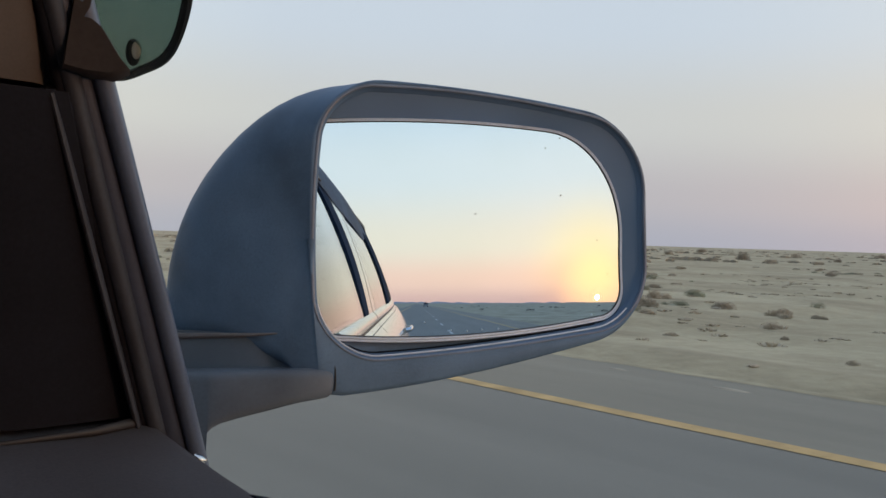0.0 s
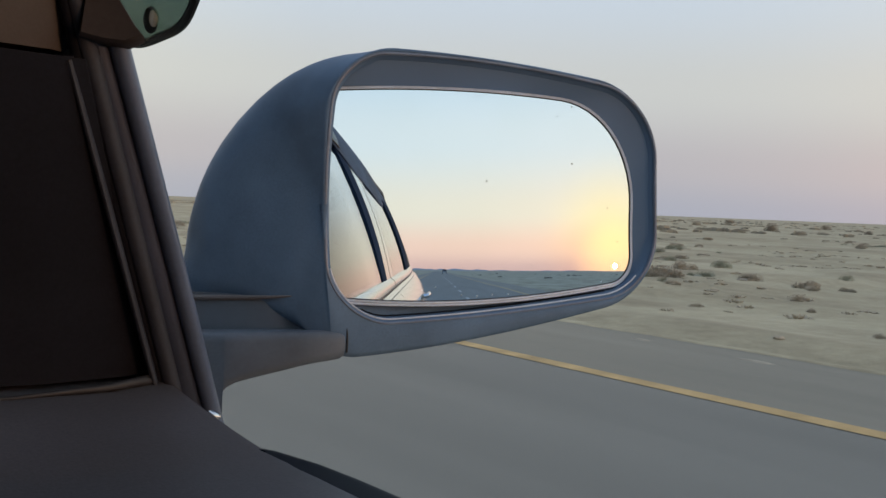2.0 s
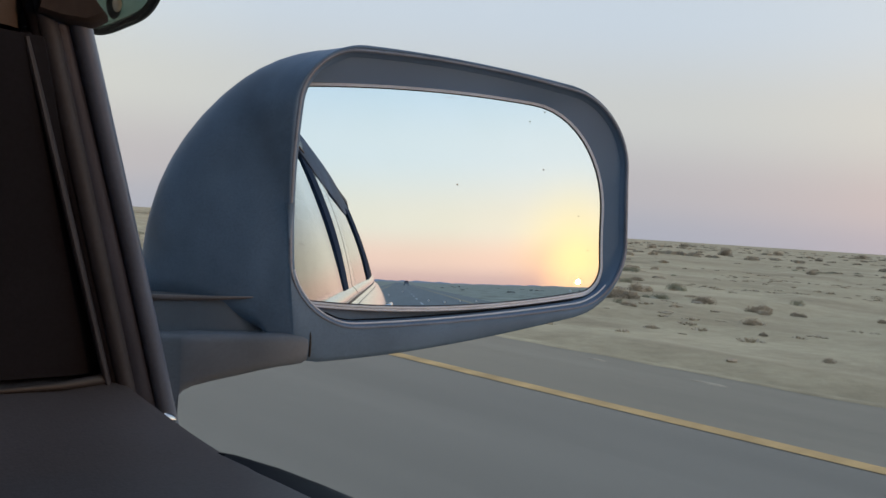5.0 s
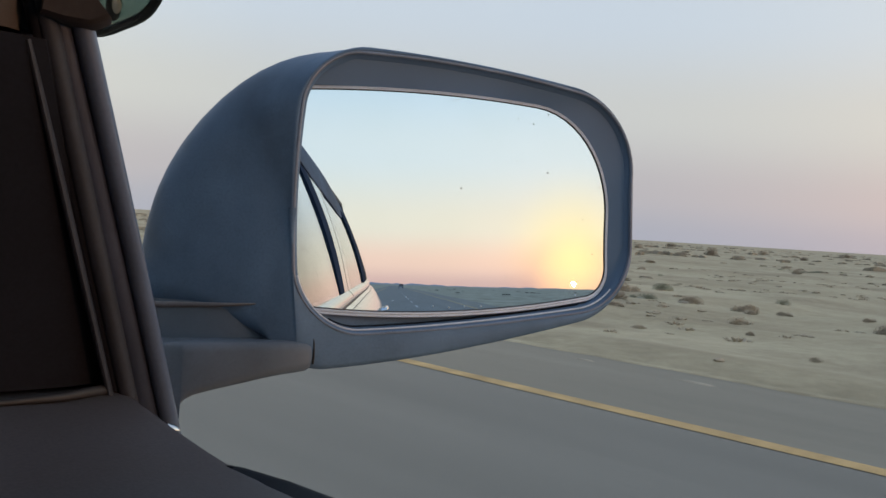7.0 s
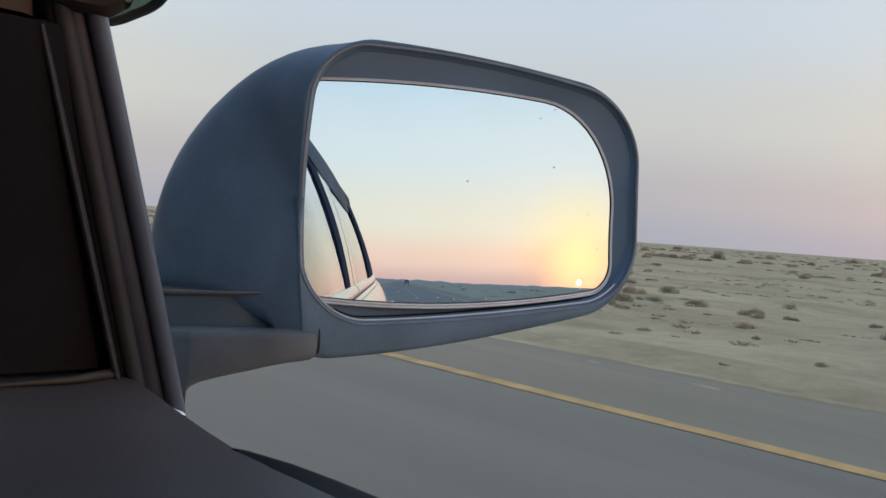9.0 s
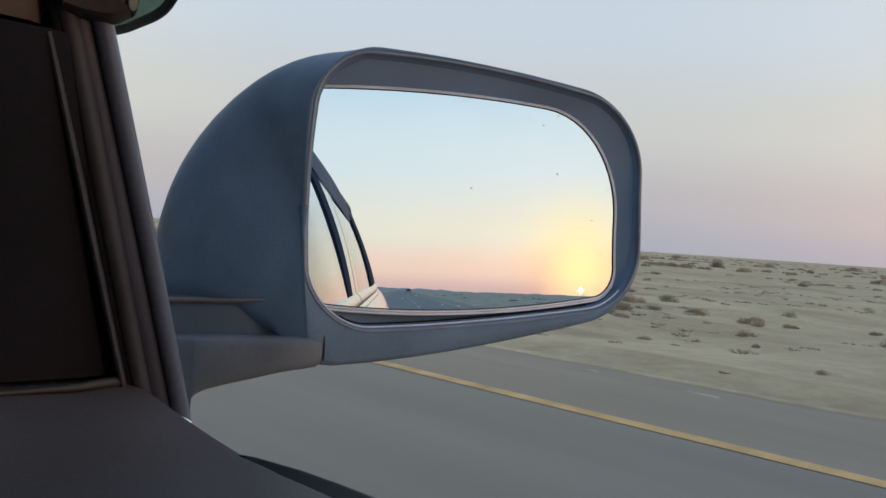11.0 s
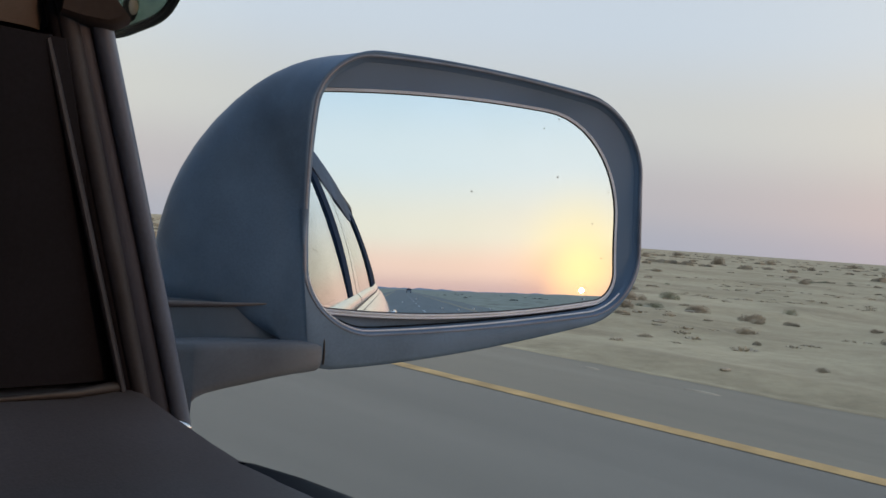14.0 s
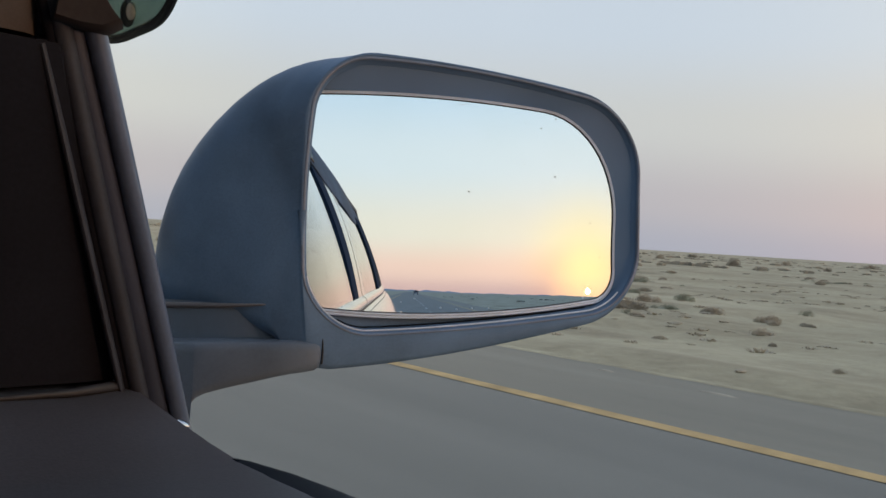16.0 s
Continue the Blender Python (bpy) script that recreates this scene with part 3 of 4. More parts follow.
front_visor = visor("wind_deflector", [(0.530, 1.428), (0.505, 1.404), (0.472, 1.3935), (0.440, 1.3930), (0.408, 1.3960), (0.383, 1.408), (0.364, 1.426), (0.340, 1.460), (0.270, 1.520), (0.120, 1.556), (-0.15, 1.560), (-0.50, 1.560)],
                    [(0.540, 1.434), (0.528, 1.444), (0.515, 1.456), (0.495, 1.474), (0.475, 1.492), (0.450, 1.514), (0.420, 1.540), (0.370, 1.578), (0.300, 1.622), (0.150, 1.630), (-0.15, 1.622), (-0.50, 1.622)], (0.048, 0.014), VISOR)
visor("wind_deflector", [(-0.40, 1.555), (-0.70, 1.530), (-0.95, 1.520), (-1.12, 1.506), (-1.22, 1.506)], [(-0.40, 1.640), (-0.80, 1.645), (-1.15, 1.640), (-1.42, 1.610), (-1.56, 1.575)], (0.012, 0.012), VISOR_SMOKE)
clip = bmesh.new()
bmesh.ops.create_uvsphere(clip, u_segments=16, v_segments=8, radius=0.0036)
part("fixing_clip", clip, PAINT, front_visor, "pale glossy round fixing clip", m=pose(0.8632, 0.4290, 1.4003) @ Matrix.Diagonal((0.6, 1, 1.25, 1)))
washer = bmesh.new()
bmesh.ops.create_uvsphere(washer, u_segments=20, v_segments=8, radius=0.0068)
part("clip_washer", washer, VISOR_DARK, front_visor, "dark rubber washer", m=pose(0.8632, 0.4330, 1.3998) @ Matrix.Diagonal((0.55, 0.35, 1.0, 1)))

# roof, bonnet, tail, floor, far side
roof = []
for y in frange(0.22, -2.66, 24):
    k = 1 - narrowing(y, 0.37) / 0.76
    roof.append([(x * k, y, z) for x, z in ((-0.705, 1.635), (-0.66, 1.665), (-0.45, 1.70), (0, 1.715), (0.45, 1.70), (0.66, 1.665), (0.705, 1.635), (0.68, 1.625), (0, 1.68), (-0.68, 1.625))])
part("roof", loft(roof, cap_first=True, cap_last=True), PAINT, CAR)
bonnet = []
for y, z in ((0.98, 1.12), (1.2, 1.10), (1.6, 1.04), (1.82, 0.94), (1.90, 0.70), (1.90, 0.42)):
    w = 0.90 - 0.12 * max(0, y - 1.5)
    bonnet.append([(-w, y, z - 0.05), (-w * 0.95, y, z - 0.01), (0, y, z + 0.02), (w * 0.95, y, z - 0.01), (w, y, z - 0.05), (w, y - 0.05, z - 0.12), (-w, y - 0.05, z - 0.12)])
part("bonnet", loft(bonnet, cap_first=True, cap_last=True), PAINT, CAR)
part("front_bumper", box((1.74, 0.16, 0.30), (0, 1.87, 0.50), 0.05), FRAME_PAINT, CAR)
part("windscreen", loft([[(-0.76, 1.0, 1.12), (0, 1.06, 1.12), (0.76, 1.0, 1.12)], [(-0.66, 0.22, 1.66), (0, 0.26, 1.69), (0.66, 0.22, 1.66)]], closed=False), PANE, CAR).visible_shadow = False
for s in (1, -1):
    part("windscreen_pillar", tube([(0.84 * s, 1.06, 1.10), (0.80 * s, 0.80, 1.30), (0.745 * s, 0.40, 1.56), (0.70 * s, 0.18, 1.67)], 0.042, squash=1.3), PAINT, CAR)
tail = [[(-0.84, y0, 0.35), (0.84, y0, 0.35), (0.80, y0 - 0.05, 1.25), (0.50, y1, 1.66), (-0.50, y1, 1.66), (-0.80, y0 - 0.05, 1.25)] for y0, y1 in ((-2.85, -2.66), (-2.80, -2.62))]
part("tailgate", loft(tail, cap_first=True, cap_last=True), PAINT, CAR)
part("floor_pan", box((1.70, 4.4, 0.06), (0, -0.55, 0.36), 0.02), TRIM_BLACK, CAR)
part("bulkhead", box((1.66, 0.06, 0.75), (0, 0.95, 0.74), 0.01), TRIM_BLACK, CAR)


def wheel(x, y):
    s = 1 if x > 0 else -1
    prof = [(0.23, -0.11), (0.33, -0.125), (0.37, -0.10), (0.38, -0.05), (0.38, 0.05), (0.37, 0.10), (0.33, 0.125), (0.23, 0.11)]
    rings = [[(h, r * math.cos(a), r * math.sin(a)) for r, h in prof] for a in [k * 2 * math.pi / 32 for k in range(33)]]
    w = part("wheel", loft(rings), TYRE, CAR, "black tyre", m=pose(x, y, 0.38))
    rim = [[(h * s, r * math.cos(a), r * math.sin(a)) for r, h in ((0.235, 0.10), (0.21, 0.085), (0.16, 0.06), (0.06, 0.075), (0.001, 0.08))] for a in [k * 2 * math.pi / 24 for k in range(25)]]
    part("rim", loft(rim, closed=False), SILVER, w, "silver rim")


for x in (-0.80, 0.80):
    for y in (1.18, -1.95):
        wheel(x, y)


# dried smudges on the side window, outside
for y, z, long, turn in ((-0.310, 1.345, 0.012, 20), (-0.322, 1.330, 0.008, -15), (-0.355, 1.295, 0.010, 30), (-0.368, 1.280, 0.007, 5), (-0.300, 1.300, 0.006, 50)):
    bm = bmesh.new()
    bmesh.ops.create_uvsphere(bm, u_segments=10, v_segments=6, radius=1)
    for q in bm.verts:
        q.co = Vector((q.co.x * 0.0003, q.co.y * long * (0.4 + 0.1 * math.sin(7 * q.co.z)), q.co.z * long * 0.9 + 0.4 * q.co.y * long))
    part("smudge", bm, SMUDGE, CAR, "dried dusty smudge", m=pose(*side_pt(y, z, 0.0012, 1), turn, 0, 0))

# ---- cabin parts round the camera ----
def between(p, q, t):
    return Vector(p).lerp(Vector(q), t)


def bar(name, foot, head, width, depth, mat, label="", n=10, bow=0.0):
    """A rounded strip that climbs along the pillar; its front edge faces the seat."""
    foot, head = Vector(foot), Vector(head)
    d = (head - foot).normalized()
    toward = Vector((-0.36, -0.93, 0.0)).normalized()
    side = d.cross(toward).normalized()
    if side.x < 0:
        side = -side
    toward = side.cross(d)
    if toward.y > 0:
        toward = -toward
    rows = []
    for i in range(n + 1):
        p = foot.lerp(head, i / n) + side * bow * math.sin(math.pi * i / n)
        ring = []
        for k in range(16):
            a = 2 * math.pi * k / 16
            c, q = math.cos(a), math.sin(a)
            e = 0.75
            ring.append(p + side * (width / 2 * math.copysign(abs(c) ** e, c)) + toward * (depth / 2 * math.copysign(abs(q) ** e, q)))
        rows.append(ring)
    return part(name, loft(rows, cap_first=True, cap_last=True), mat, CAR, label)


# door frame and its seals, from the outer edge inwards
bar("door_frame_strip", (0.8994, 0.4070, 1.1711), (0.7831, 0.3262, 1.4611), 0.0088, 0.020, FRAME_PAINT, "blue-grey window frame strip", bow=0.001)
bar("window_channel", (0.8912, 0.4102, 1.1691), (0.7757, 0.3291, 1.4591), 0.0125, 0.018, CHANNEL, "dark blue window channel", bow=0.001)
bar("window_seal", (0.8762, 0.404, 1.190), (0.7748, 0.327, 1.460), 0.0090, 0.022, SEAL, "ribbed brown-grey window seal")
bar("window_seal", (0.8690, 0.402, 1.195), (0.7705, 0.325, 1.460), 0.0065, 0.014, TRIM_BLACK)
bar("door_seal", (0.8625, 0.398, 1.205), (0.8003, 0.3500, 1.366), 0.0036, 0.018, SEAL, "brown-grey door seal lip")

# rounded corner of the window frame, over the heads of the seals
corner = []
for back, shrink in ((0.0015, 0.90), (0.0, 0.95), (-0.002, 1.0), (-0.014, 1.0)):
    ring_c = []
    for a, b in [(10.8, 30.0), (10.4, -18.3), (9.5, -24.2), (7.3, -28.4), (10.1, -28.9), (13.6, -31.6), (17.1, -37.1), (20.8, -43.0), (23.8, -46.5), (20.7, -48.6), (17.3, -50.2), (8.3, -49.7), (0.2, -48.1), (1.7, -35.7), (3.3, -23.2), (5.6, 30.0)]:
        a, b = 10.5 + (a - 10.5) * shrink, -36 + (b + 36) * shrink
        ring_c.append(Vector((0.800, 0.338, 1.420)) + Vector((0.9326, -0.3610, 0)) * a / 1000 + Vector((0, 0, b / 1000)) + Vector((-0.3610, -0.9326, 0)) * back)
    corner.append(ring_c)
part("frame_corner", loft(corner, cap_first=True, cap_last=True), CORNER, CAR, "brown-black rounded window frame corner")

# black panel before the pillar, and the cloth-covered pillar above it
pan = []
for t in frange(0, 1, 12):
    e = between((0.8550, 0.3925, 1.231), (0.8073, 0.3448, 1.364), t)
    pan.append([e + Vector((0.004, 0.02, 0)), e + Vector((0.001, 0.002, 0)), e + Vector((-0.003, -0.002, 0)), e + Vector((-0.05, -0.006, 0.0)), e + Vector((-0.16, 0.01, 0.0)), e + Vector((-0.16, 0.04, 0.0))])
part("pillar_panel", loft(pan, cap_first=True, cap_last=True), TRIM_BLACK, CAR, "matt black inner pillar panel")
up = []
for t in frange(0, 1, 8):
    e = between((0.7990, 0.3493, 1.367), (0.7885, 0.315, 1.470), t)
    up.append([e + Vector((0.0, 0.03, 0)), e + Vector((0.0, 0.004, 0)), e + Vector((-0.005, 0.0, 0)), e + Vector((-0.05, -0.004, 0.0)), e + Vector((-0.15, 0.012, 0.0)), e + Vector((-0.15, 0.05, 0.0))])
part("upper_pillar_trim", loft(up, cap_first=True, cap_last=True), HEADLINER, CAR, "beige-brown cloth pillar trim")

part("pillar_core", loft([[e + Vector(o) for o in ((0.006, 0.012, 0), (-0.20, 0.012, 0), (-0.20, 0.07, 0), (0.006, 0.05, 0))] for e in [between((0.862, 0.400, 1.18), (0.770, 0.330, 1.48), t) for t in frange(0, 1, 5)]], cap_first=True, cap_last=True), TRIM_BLACK, CAR)

# padded inner door top, rising towards the pillar
door_top = []
for y in frange(0.46, -0.60, 48):
    lift = 0.0155 * max(0.0, min(1.0, (y - 0.29) / 0.10)) ** 1.3
    flat = max(0.0, min(1.0, (y - 0.20) / 0.17)) ** 1.5
    zt = 1.2135 + lift + 0.012 * max(0.0, -y)
    out = 0.866 + 0.004 * max(0.0, min(1.0, (0.33 - y) / 0.05)) - 0.006 * max(0.0, min(1.0, (y - 0.33) / 0.08))
    row = [(out, y, 1.05), (out, y, zt - 0.006), (out - 0.003, y, zt - 0.001), (out - 0.008, y, zt)]
    for dx, dz in ((0.03, 0.002), (0.06, 0.008), (0.10, 0.022), (0.14, 0.05), (0.165, 0.10)):
        row.append((out - dx - 0.10 * flat * dx / 0.165, y, zt - dz * (1 - 0.95 * flat)))
    row += [(out - 0.17 - 0.10 * flat, y, zt - 0.18), (out - 0.16, y, 0.80)]
    door_top.append(row)
part("door_trim", loft(door_top, cap_first=True, cap_last=True), TRIM_BROWN, CAR, "padded dark brown-grey door top")
seal_rows = []
for y in frange(0.325, -0.60, 40):
    reach = 0.858 + 0.021 * (1 - math.exp(-(0.325 - y) / 0.028))
    seal_rows.append([(0.850, y, 1.196), (0.858, y, 1.2105), (reach - 0.005, y, 1.2142), (reach - 0.0012, y, 1.2136), (reach, y, 1.2115), (reach - 0.001, y, 1.200)])
part("belt_seal", loft(seal_rows, cap_first=True, cap_last=True), NAVY, CAR, "blue-black inner belt seal")
# bead added along the ledge to imitate the highlight on its edge
part("ledge_highlight_bead", tube([(0.8530, 0.3880, 1.2300), (0.8490, 0.3845, 1.2297), (0.8300, 0.3790, 1.2288), (0.7900, 0.3815, 1.2272), (0.7000, 0.3930, 1.2255)], [0.0012, 0.0023, 0.0017, 0.0008, 0.0003], seg=14), LEDGE, CAR, "rounded bead added to imitate the ledge's lit edge")
dash = [[(x, y, z) for y, z in ((0.95, 1.13), (0.80, 1.165), (0.60, 1.17), (0.52, 1.165), (0.475, 1.13), (0.46, 1.05), (0.50, 0.80), (0.95, 0.70))] for x in frange(-0.80, 0.76, 10)]
part("dashboard", loft(dash, cap_first=True, cap_last=True), TRIM_BLACK, CAR)
end_cap = bmesh.new()
bmesh.ops.create_uvsphere(end_cap, u_segments=20, v_segments=10, radius=1)
part("moulding_end", end_cap, CHROME, CAR, "glossy end of the belt moulding", m=pose(0.8762, 0.3767, 1.2122, 0, 22, -25) @ Matrix.Diagonal((0.0042, 0.0030, 0.0020, 1)))

# ---- the side mirror: u right, v up, w towards the seat, in mm ----
N0 = Vector((-0.2994899, -0.95152113, 0.07009525))
EU = Vector((0.95386735, -0.30022837, 0.0))
EV = Vector((0.02104458, 0.06686157, 0.9975403))
BASE = Matrix(((EU.x, EV.x, N0.x, 0.957), (EU.y, EV.y, N0.y, 0.415), (EU.z, EV.z, N0.z, 1.311), (0, 0, 0, 1)))

RIM = ([(4.7, 85.0), (212.0, 75.1), (213.5, -45.3), (2.6, -65.8)], [27.8, 41.8, 40.0, 31.9], [7.6, -2.6, 4.2, 4.9])
GLASS = ([(-3.8, 64.3), (204.0, 66.0), (200.1, -37.6), (-4.2, -49.1)], [6, 56, 16.9, 19.5], [5.8, -5.8, 8.1, 1.2])
BEZEL_OUT = ([(-5.8, 66.1), (206.1, 67.8), (202.2, -40.3), (-6.2, -52.4)], [8, 57.5, 18.9, 21.3], [5.8, -5.8, 8.2, 1.2])


def ring(spec, w, grow=0.0):
    c, r, b = spec
    mid = Vector((104, 12))
    cc = []
    for p in c:
        d = Vector(p) - mid
        cc.append((p[0] + grow * math.copysign(1, d.x), p[1] + grow * math.copysign(1, d.y)))
    return outline(cc, [max(2, q + grow) for q in r], b, w)


SHELL = [
    (0, [(-0.5, 88.9), (208.9, 78.6), (210.2, -47.2), (5.0, -83.2)], [35.4, 42.5, 42.2, 11.0], [6.1, 1.7, 6.5, 5.5]),
    (-6, [(-8.8, 89.3), (211.0, 80.0), (212.5, -48.0), (-4.5, -81.0)], [42.6, 44.0, 44.0, 10.0], [5, 1.7, 6, 4]),
    (-14, [(-18.9, 90.3), (213.0, 81.5), (214.5, -48.5), (-17.5, -69.0)], [51.4, 46.0, 45.0, 14.0], [4, 1.5, 6, 3]),
    (-38, [(-43.9, 92.0), (211.0, 83.0), (212.0, -46.0), (-46.0, -54.0)], [71.8, 50.0, 46.0, 12.0], [3, 1.5, 5, 2]),
    (-66, [(-58.3, 81.0), (200.0, 78.0), (200.0, -38.0), (-69.0, -53.0)], [96.8, 56.0, 48.0, 14.0], [3, 1.5, 4, 0]),
    (-92, [(-66.5, 74.4), (178.0, 60.0), (178.0, -24.0), (-62.0, -48.0)], [108.4, 56.0, 40.0, 18.0], [3, 2, 3, 0]),
    (-106, [(-20.0, 42.0), (145.0, 40.0), (145.0, -4.0), (-16.0, -28.0)], [30.0, 28.0, 20.0, 24.0], [2, 2, 2, 2]),
]
secs = [outline(c, r, b, w) for w, c, r, b in SHELL]
dense = []
for k in range(len(secs) - 1):
    p0, p1, p2, p3 = secs[max(0, k - 1)], secs[k], secs[k + 1], secs[min(len(secs) - 1, k + 2)]
    for j in range(6):
        t = j / 6
        dense.append([0.5 * (2 * b + (c - a) * t + (2 * a - 5 * b + 4 * c - d) * t * t + (3 * b - a - 3 * c + d) * t ** 3) for a, b, c, d in zip(p0, p1, p2, p3)])
dense.append(secs[-1])
# the front face rolls over into the shell without a crease
rim_in = ring(RIM, 0.6)
face = [[q.lerp(p, k) + Vector((0, 0, 0.0010 * math.sin(math.pi * k))) for p, q in zip(secs[0], rim_in)] for k in (0, 0.15, 0.35, 0.6, 0.85)]
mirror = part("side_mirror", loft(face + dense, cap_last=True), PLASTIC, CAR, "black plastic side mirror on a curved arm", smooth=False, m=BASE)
mirror.data.polygons.foreach_set("use_smooth", [True] * len(mirror.data.polygons))

# lip, shroud, bezel, glass
lip = ring(RIM, 0.4, -0.3)
part("rim_lip", tube(lip, [0.0011 - 0.0004 * max(0.0, min(1.0, (-0.030 - p.y) / 0.015)) for p in lip], closed=True, seg=10), LIP, mirror, "pale shiny rim edge")
walls = [ring(RIM, 0.4, -0.8), ring(RIM, -1.2, -1.6), ring(RIM, -1.8, -2.6), ring(RIM, -3.0, -3.2)]
g_out = ring(BEZEL_OUT, -6.5, 0.2)
# at the foot the wall drops into a narrow gap below the glass
drop = [max(0.0, min(1.0, (-0.030 - p.y) / 0.016)) for p in walls[-1]]
slope = [p.lerp(q, 0.55) for p, q in zip(walls[-1], g_out)]
walls.append([p.lerp(Vector((q.x, q.y + 0.0006, -0.0100)), k) for p, q, k in zip(slope, walls[-1], drop)])
walls.append([p.lerp(Vector((p.x, p.y, -0.0110)), k) for p, k in zip(g_out, drop)])
walls.append([Vector((p.x, p.y, -0.020)) for p in g_out])
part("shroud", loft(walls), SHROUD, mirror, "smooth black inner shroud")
ledge = [p for p in ring(RIM, -1.6, -2.6) if p.y < -0.034]
cut = max(range(len(ledge)), key=lambda k: (ledge[k] - ledge[k - 1]).length)
ledge = ledge[cut:] + ledge[:cut]
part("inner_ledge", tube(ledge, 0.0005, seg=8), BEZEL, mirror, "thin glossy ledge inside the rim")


def foot_v(points, u):
    """The height of a ring's lower edge above u."""
    low = sorted((p for p in points if p.y < -0.020), key=lambda p: p.x)
    for a, b in zip(low, low[1:]):
        if a.x <= u <= b.x:
            return a.y + (b.y - a.y) * (u - a.x) / max(1e-9, b.x - a.x)
    return low[0].y if u < low[0].x else low[-1].y


near_rim, near_glass = ring(RIM, 0, -3.3), ring(BEZEL_OUT, 0, 0.1)
# strip laid over the gap below the glass, the gap's tone in its colour
part("lower_gap", loft([[Vector((u / 1000, foot_v(near_rim, u / 1000), -0.0031)), Vector((u / 1000, foot_v(near_rim, u / 1000) + 0.0008, -0.0085)), Vector((u / 1000, foot_v(near_glass, u / 1000) - 0.0002, -0.0095))] for u in range(20, 184, 4)], closed=False), GAP, mirror, "blue-grey channel under the glass")
# dark tube stands in for the shade deep in the gap
part("gap_shade", tube([Vector((u / 1000, foot_v(near_rim, u / 1000) + 0.0010, -0.0064)) for u in range(22, 182, 4)], 0.0004, seg=8), NAVY, mirror, "dark tube painted as the shade in the gap")
R, APEX = 1.381, Vector((0.1019, 0.0119, -0.0033))


def sag(p, lift=0.0):
    d2 = (p.x - APEX.x) ** 2 + (p.y - APEX.y) ** 2
    return Vector((p.x, p.y, APEX.z - (R - math.sqrt(R * R - d2)) + lift))


inner, outer = ring(GLASS, 0), ring(BEZEL_OUT, 0)
steps = ((0.0, -0.0015), (0.02, 0.0002), (0.16, 0.0010), (0.38, 0.0011), (0.50, 0.0006), (0.58, 0.0004), (0.66, 0.0008), (0.86, 0.0010), (1.0, 0.0005), (1.03, -0.0020))
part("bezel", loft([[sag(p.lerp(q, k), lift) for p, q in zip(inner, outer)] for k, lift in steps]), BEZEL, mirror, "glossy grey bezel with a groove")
part("gasket", tube([sag(p, 0.0002) for p in ring(GLASS, 0, 0.1)], 0.00045, closed=True, seg=8), RUBBER, mirror, "black rubber gasket")
gl = bmesh.new()
edge = ring(GLASS, 0)
rings = [[sag(Vector((APEX.x + (p.x - APEX.x) * k / 20, APEX.y + (p.y - APEX.y) * k / 20, 0))) for p in edge] for k in range(1, 21)]
loft(rings, bm=gl)
gl.verts.ensure_lookup_table()
top = gl.verts.new(APEX)
first = gl.verts[:len(edge)]
for i in range(len(edge)):
    gl.faces.new((first[i], first[(i + 1) % len(edge)], top))
glass = part("mirror_glass", gl, MIRROR, mirror, "convex mirror glass with dust specks")
if glass.data.polygons[0].normal.z < 0:
    glass.data.flip_normals()
nrm = [(Vector(v.co) - (APEX - Vector((0, 0, R)))).normalized() for v in glass.data.vertices]
glass.data.normals_split_custom_set_from_vertices(nrm)

# lower cover over the opening's inner edge, seam, arm
low_rim = [p for p in ring(RIM, 0.7, 0.3) if p.x < 0.018 and -0.022 < p.y < 0.001]
low_rim.sort(key=lambda p: p.x - p.y)
part("edge_cover", tube(low_rim, [0.0009 + 0.0015 * math.exp(p.y / 0.007) for p in low_rim], seg=10), PLASTIC, mirror)
ARM_ROWS = ((11.9, -72, -78.6, -1, -30), (11.7, -70.2, -80.6, 1.0, -34), (11.0, -69.0, -82.4, 2.0, -38), (9.0, -68.3, -83.8, 2.6, -42), (4.0, -68.0, -84.7, 2.8, -48), (-4, -68, -85.8, 2.4, -56), (-12, -68.3, -87.5, 1.2, -60), (-22, -68.6, -90.2, -1.5, -66), (-36, -69, -93.8, -5.5, -74), (-45.5, -69.5, -96.8, -9, -80), (-50, -69.8, -99.6, -11.5, -84), (-52, -70, -102.5, -12.8, -86), (-52.4, -70.1, -112, -13.2, -88), (-52.6, -70.2, -140, -13.6, -90), (-90, -71, -150, -36, -100))
arm = []
for u, top_v, low_v, w0, w1 in ARM_ROWS:
    c = 5
    arm.append([Vector(p) / 1000 for p in ((u, top_v + 1, w1), (u, top_v, w0 - c), (u, top_v - 0.7, w0 - 2.2), (u, top_v - 2.2, w0 - 0.7), (u, top_v - c, w0), (u, low_v + c, w0), (u, low_v + 2.2, w0 - 0.7), (u, low_v + 0.7, w0 - 2.2), (u, low_v, w0 - c), (u, low_v - 2, w1))])
part("mirror_arm", loft(arm, cap_first=True, cap_last=True), ARM, mirror, "grey-black plastic arm below a seam")
part("seam", tube([Vector(p) / 1000 for p in ((12.3, -67.0, 1.2), (12.5, -69.5, 1.2), (12.6, -73, 1.0), (12.6, -77, 0.9), (12.4, -80.2, 0.6))], [0.0002, 0.0005, 0.0006, 0.0006, 0.0006], seg=8), RUBBER, mirror, "narrow dark seam")
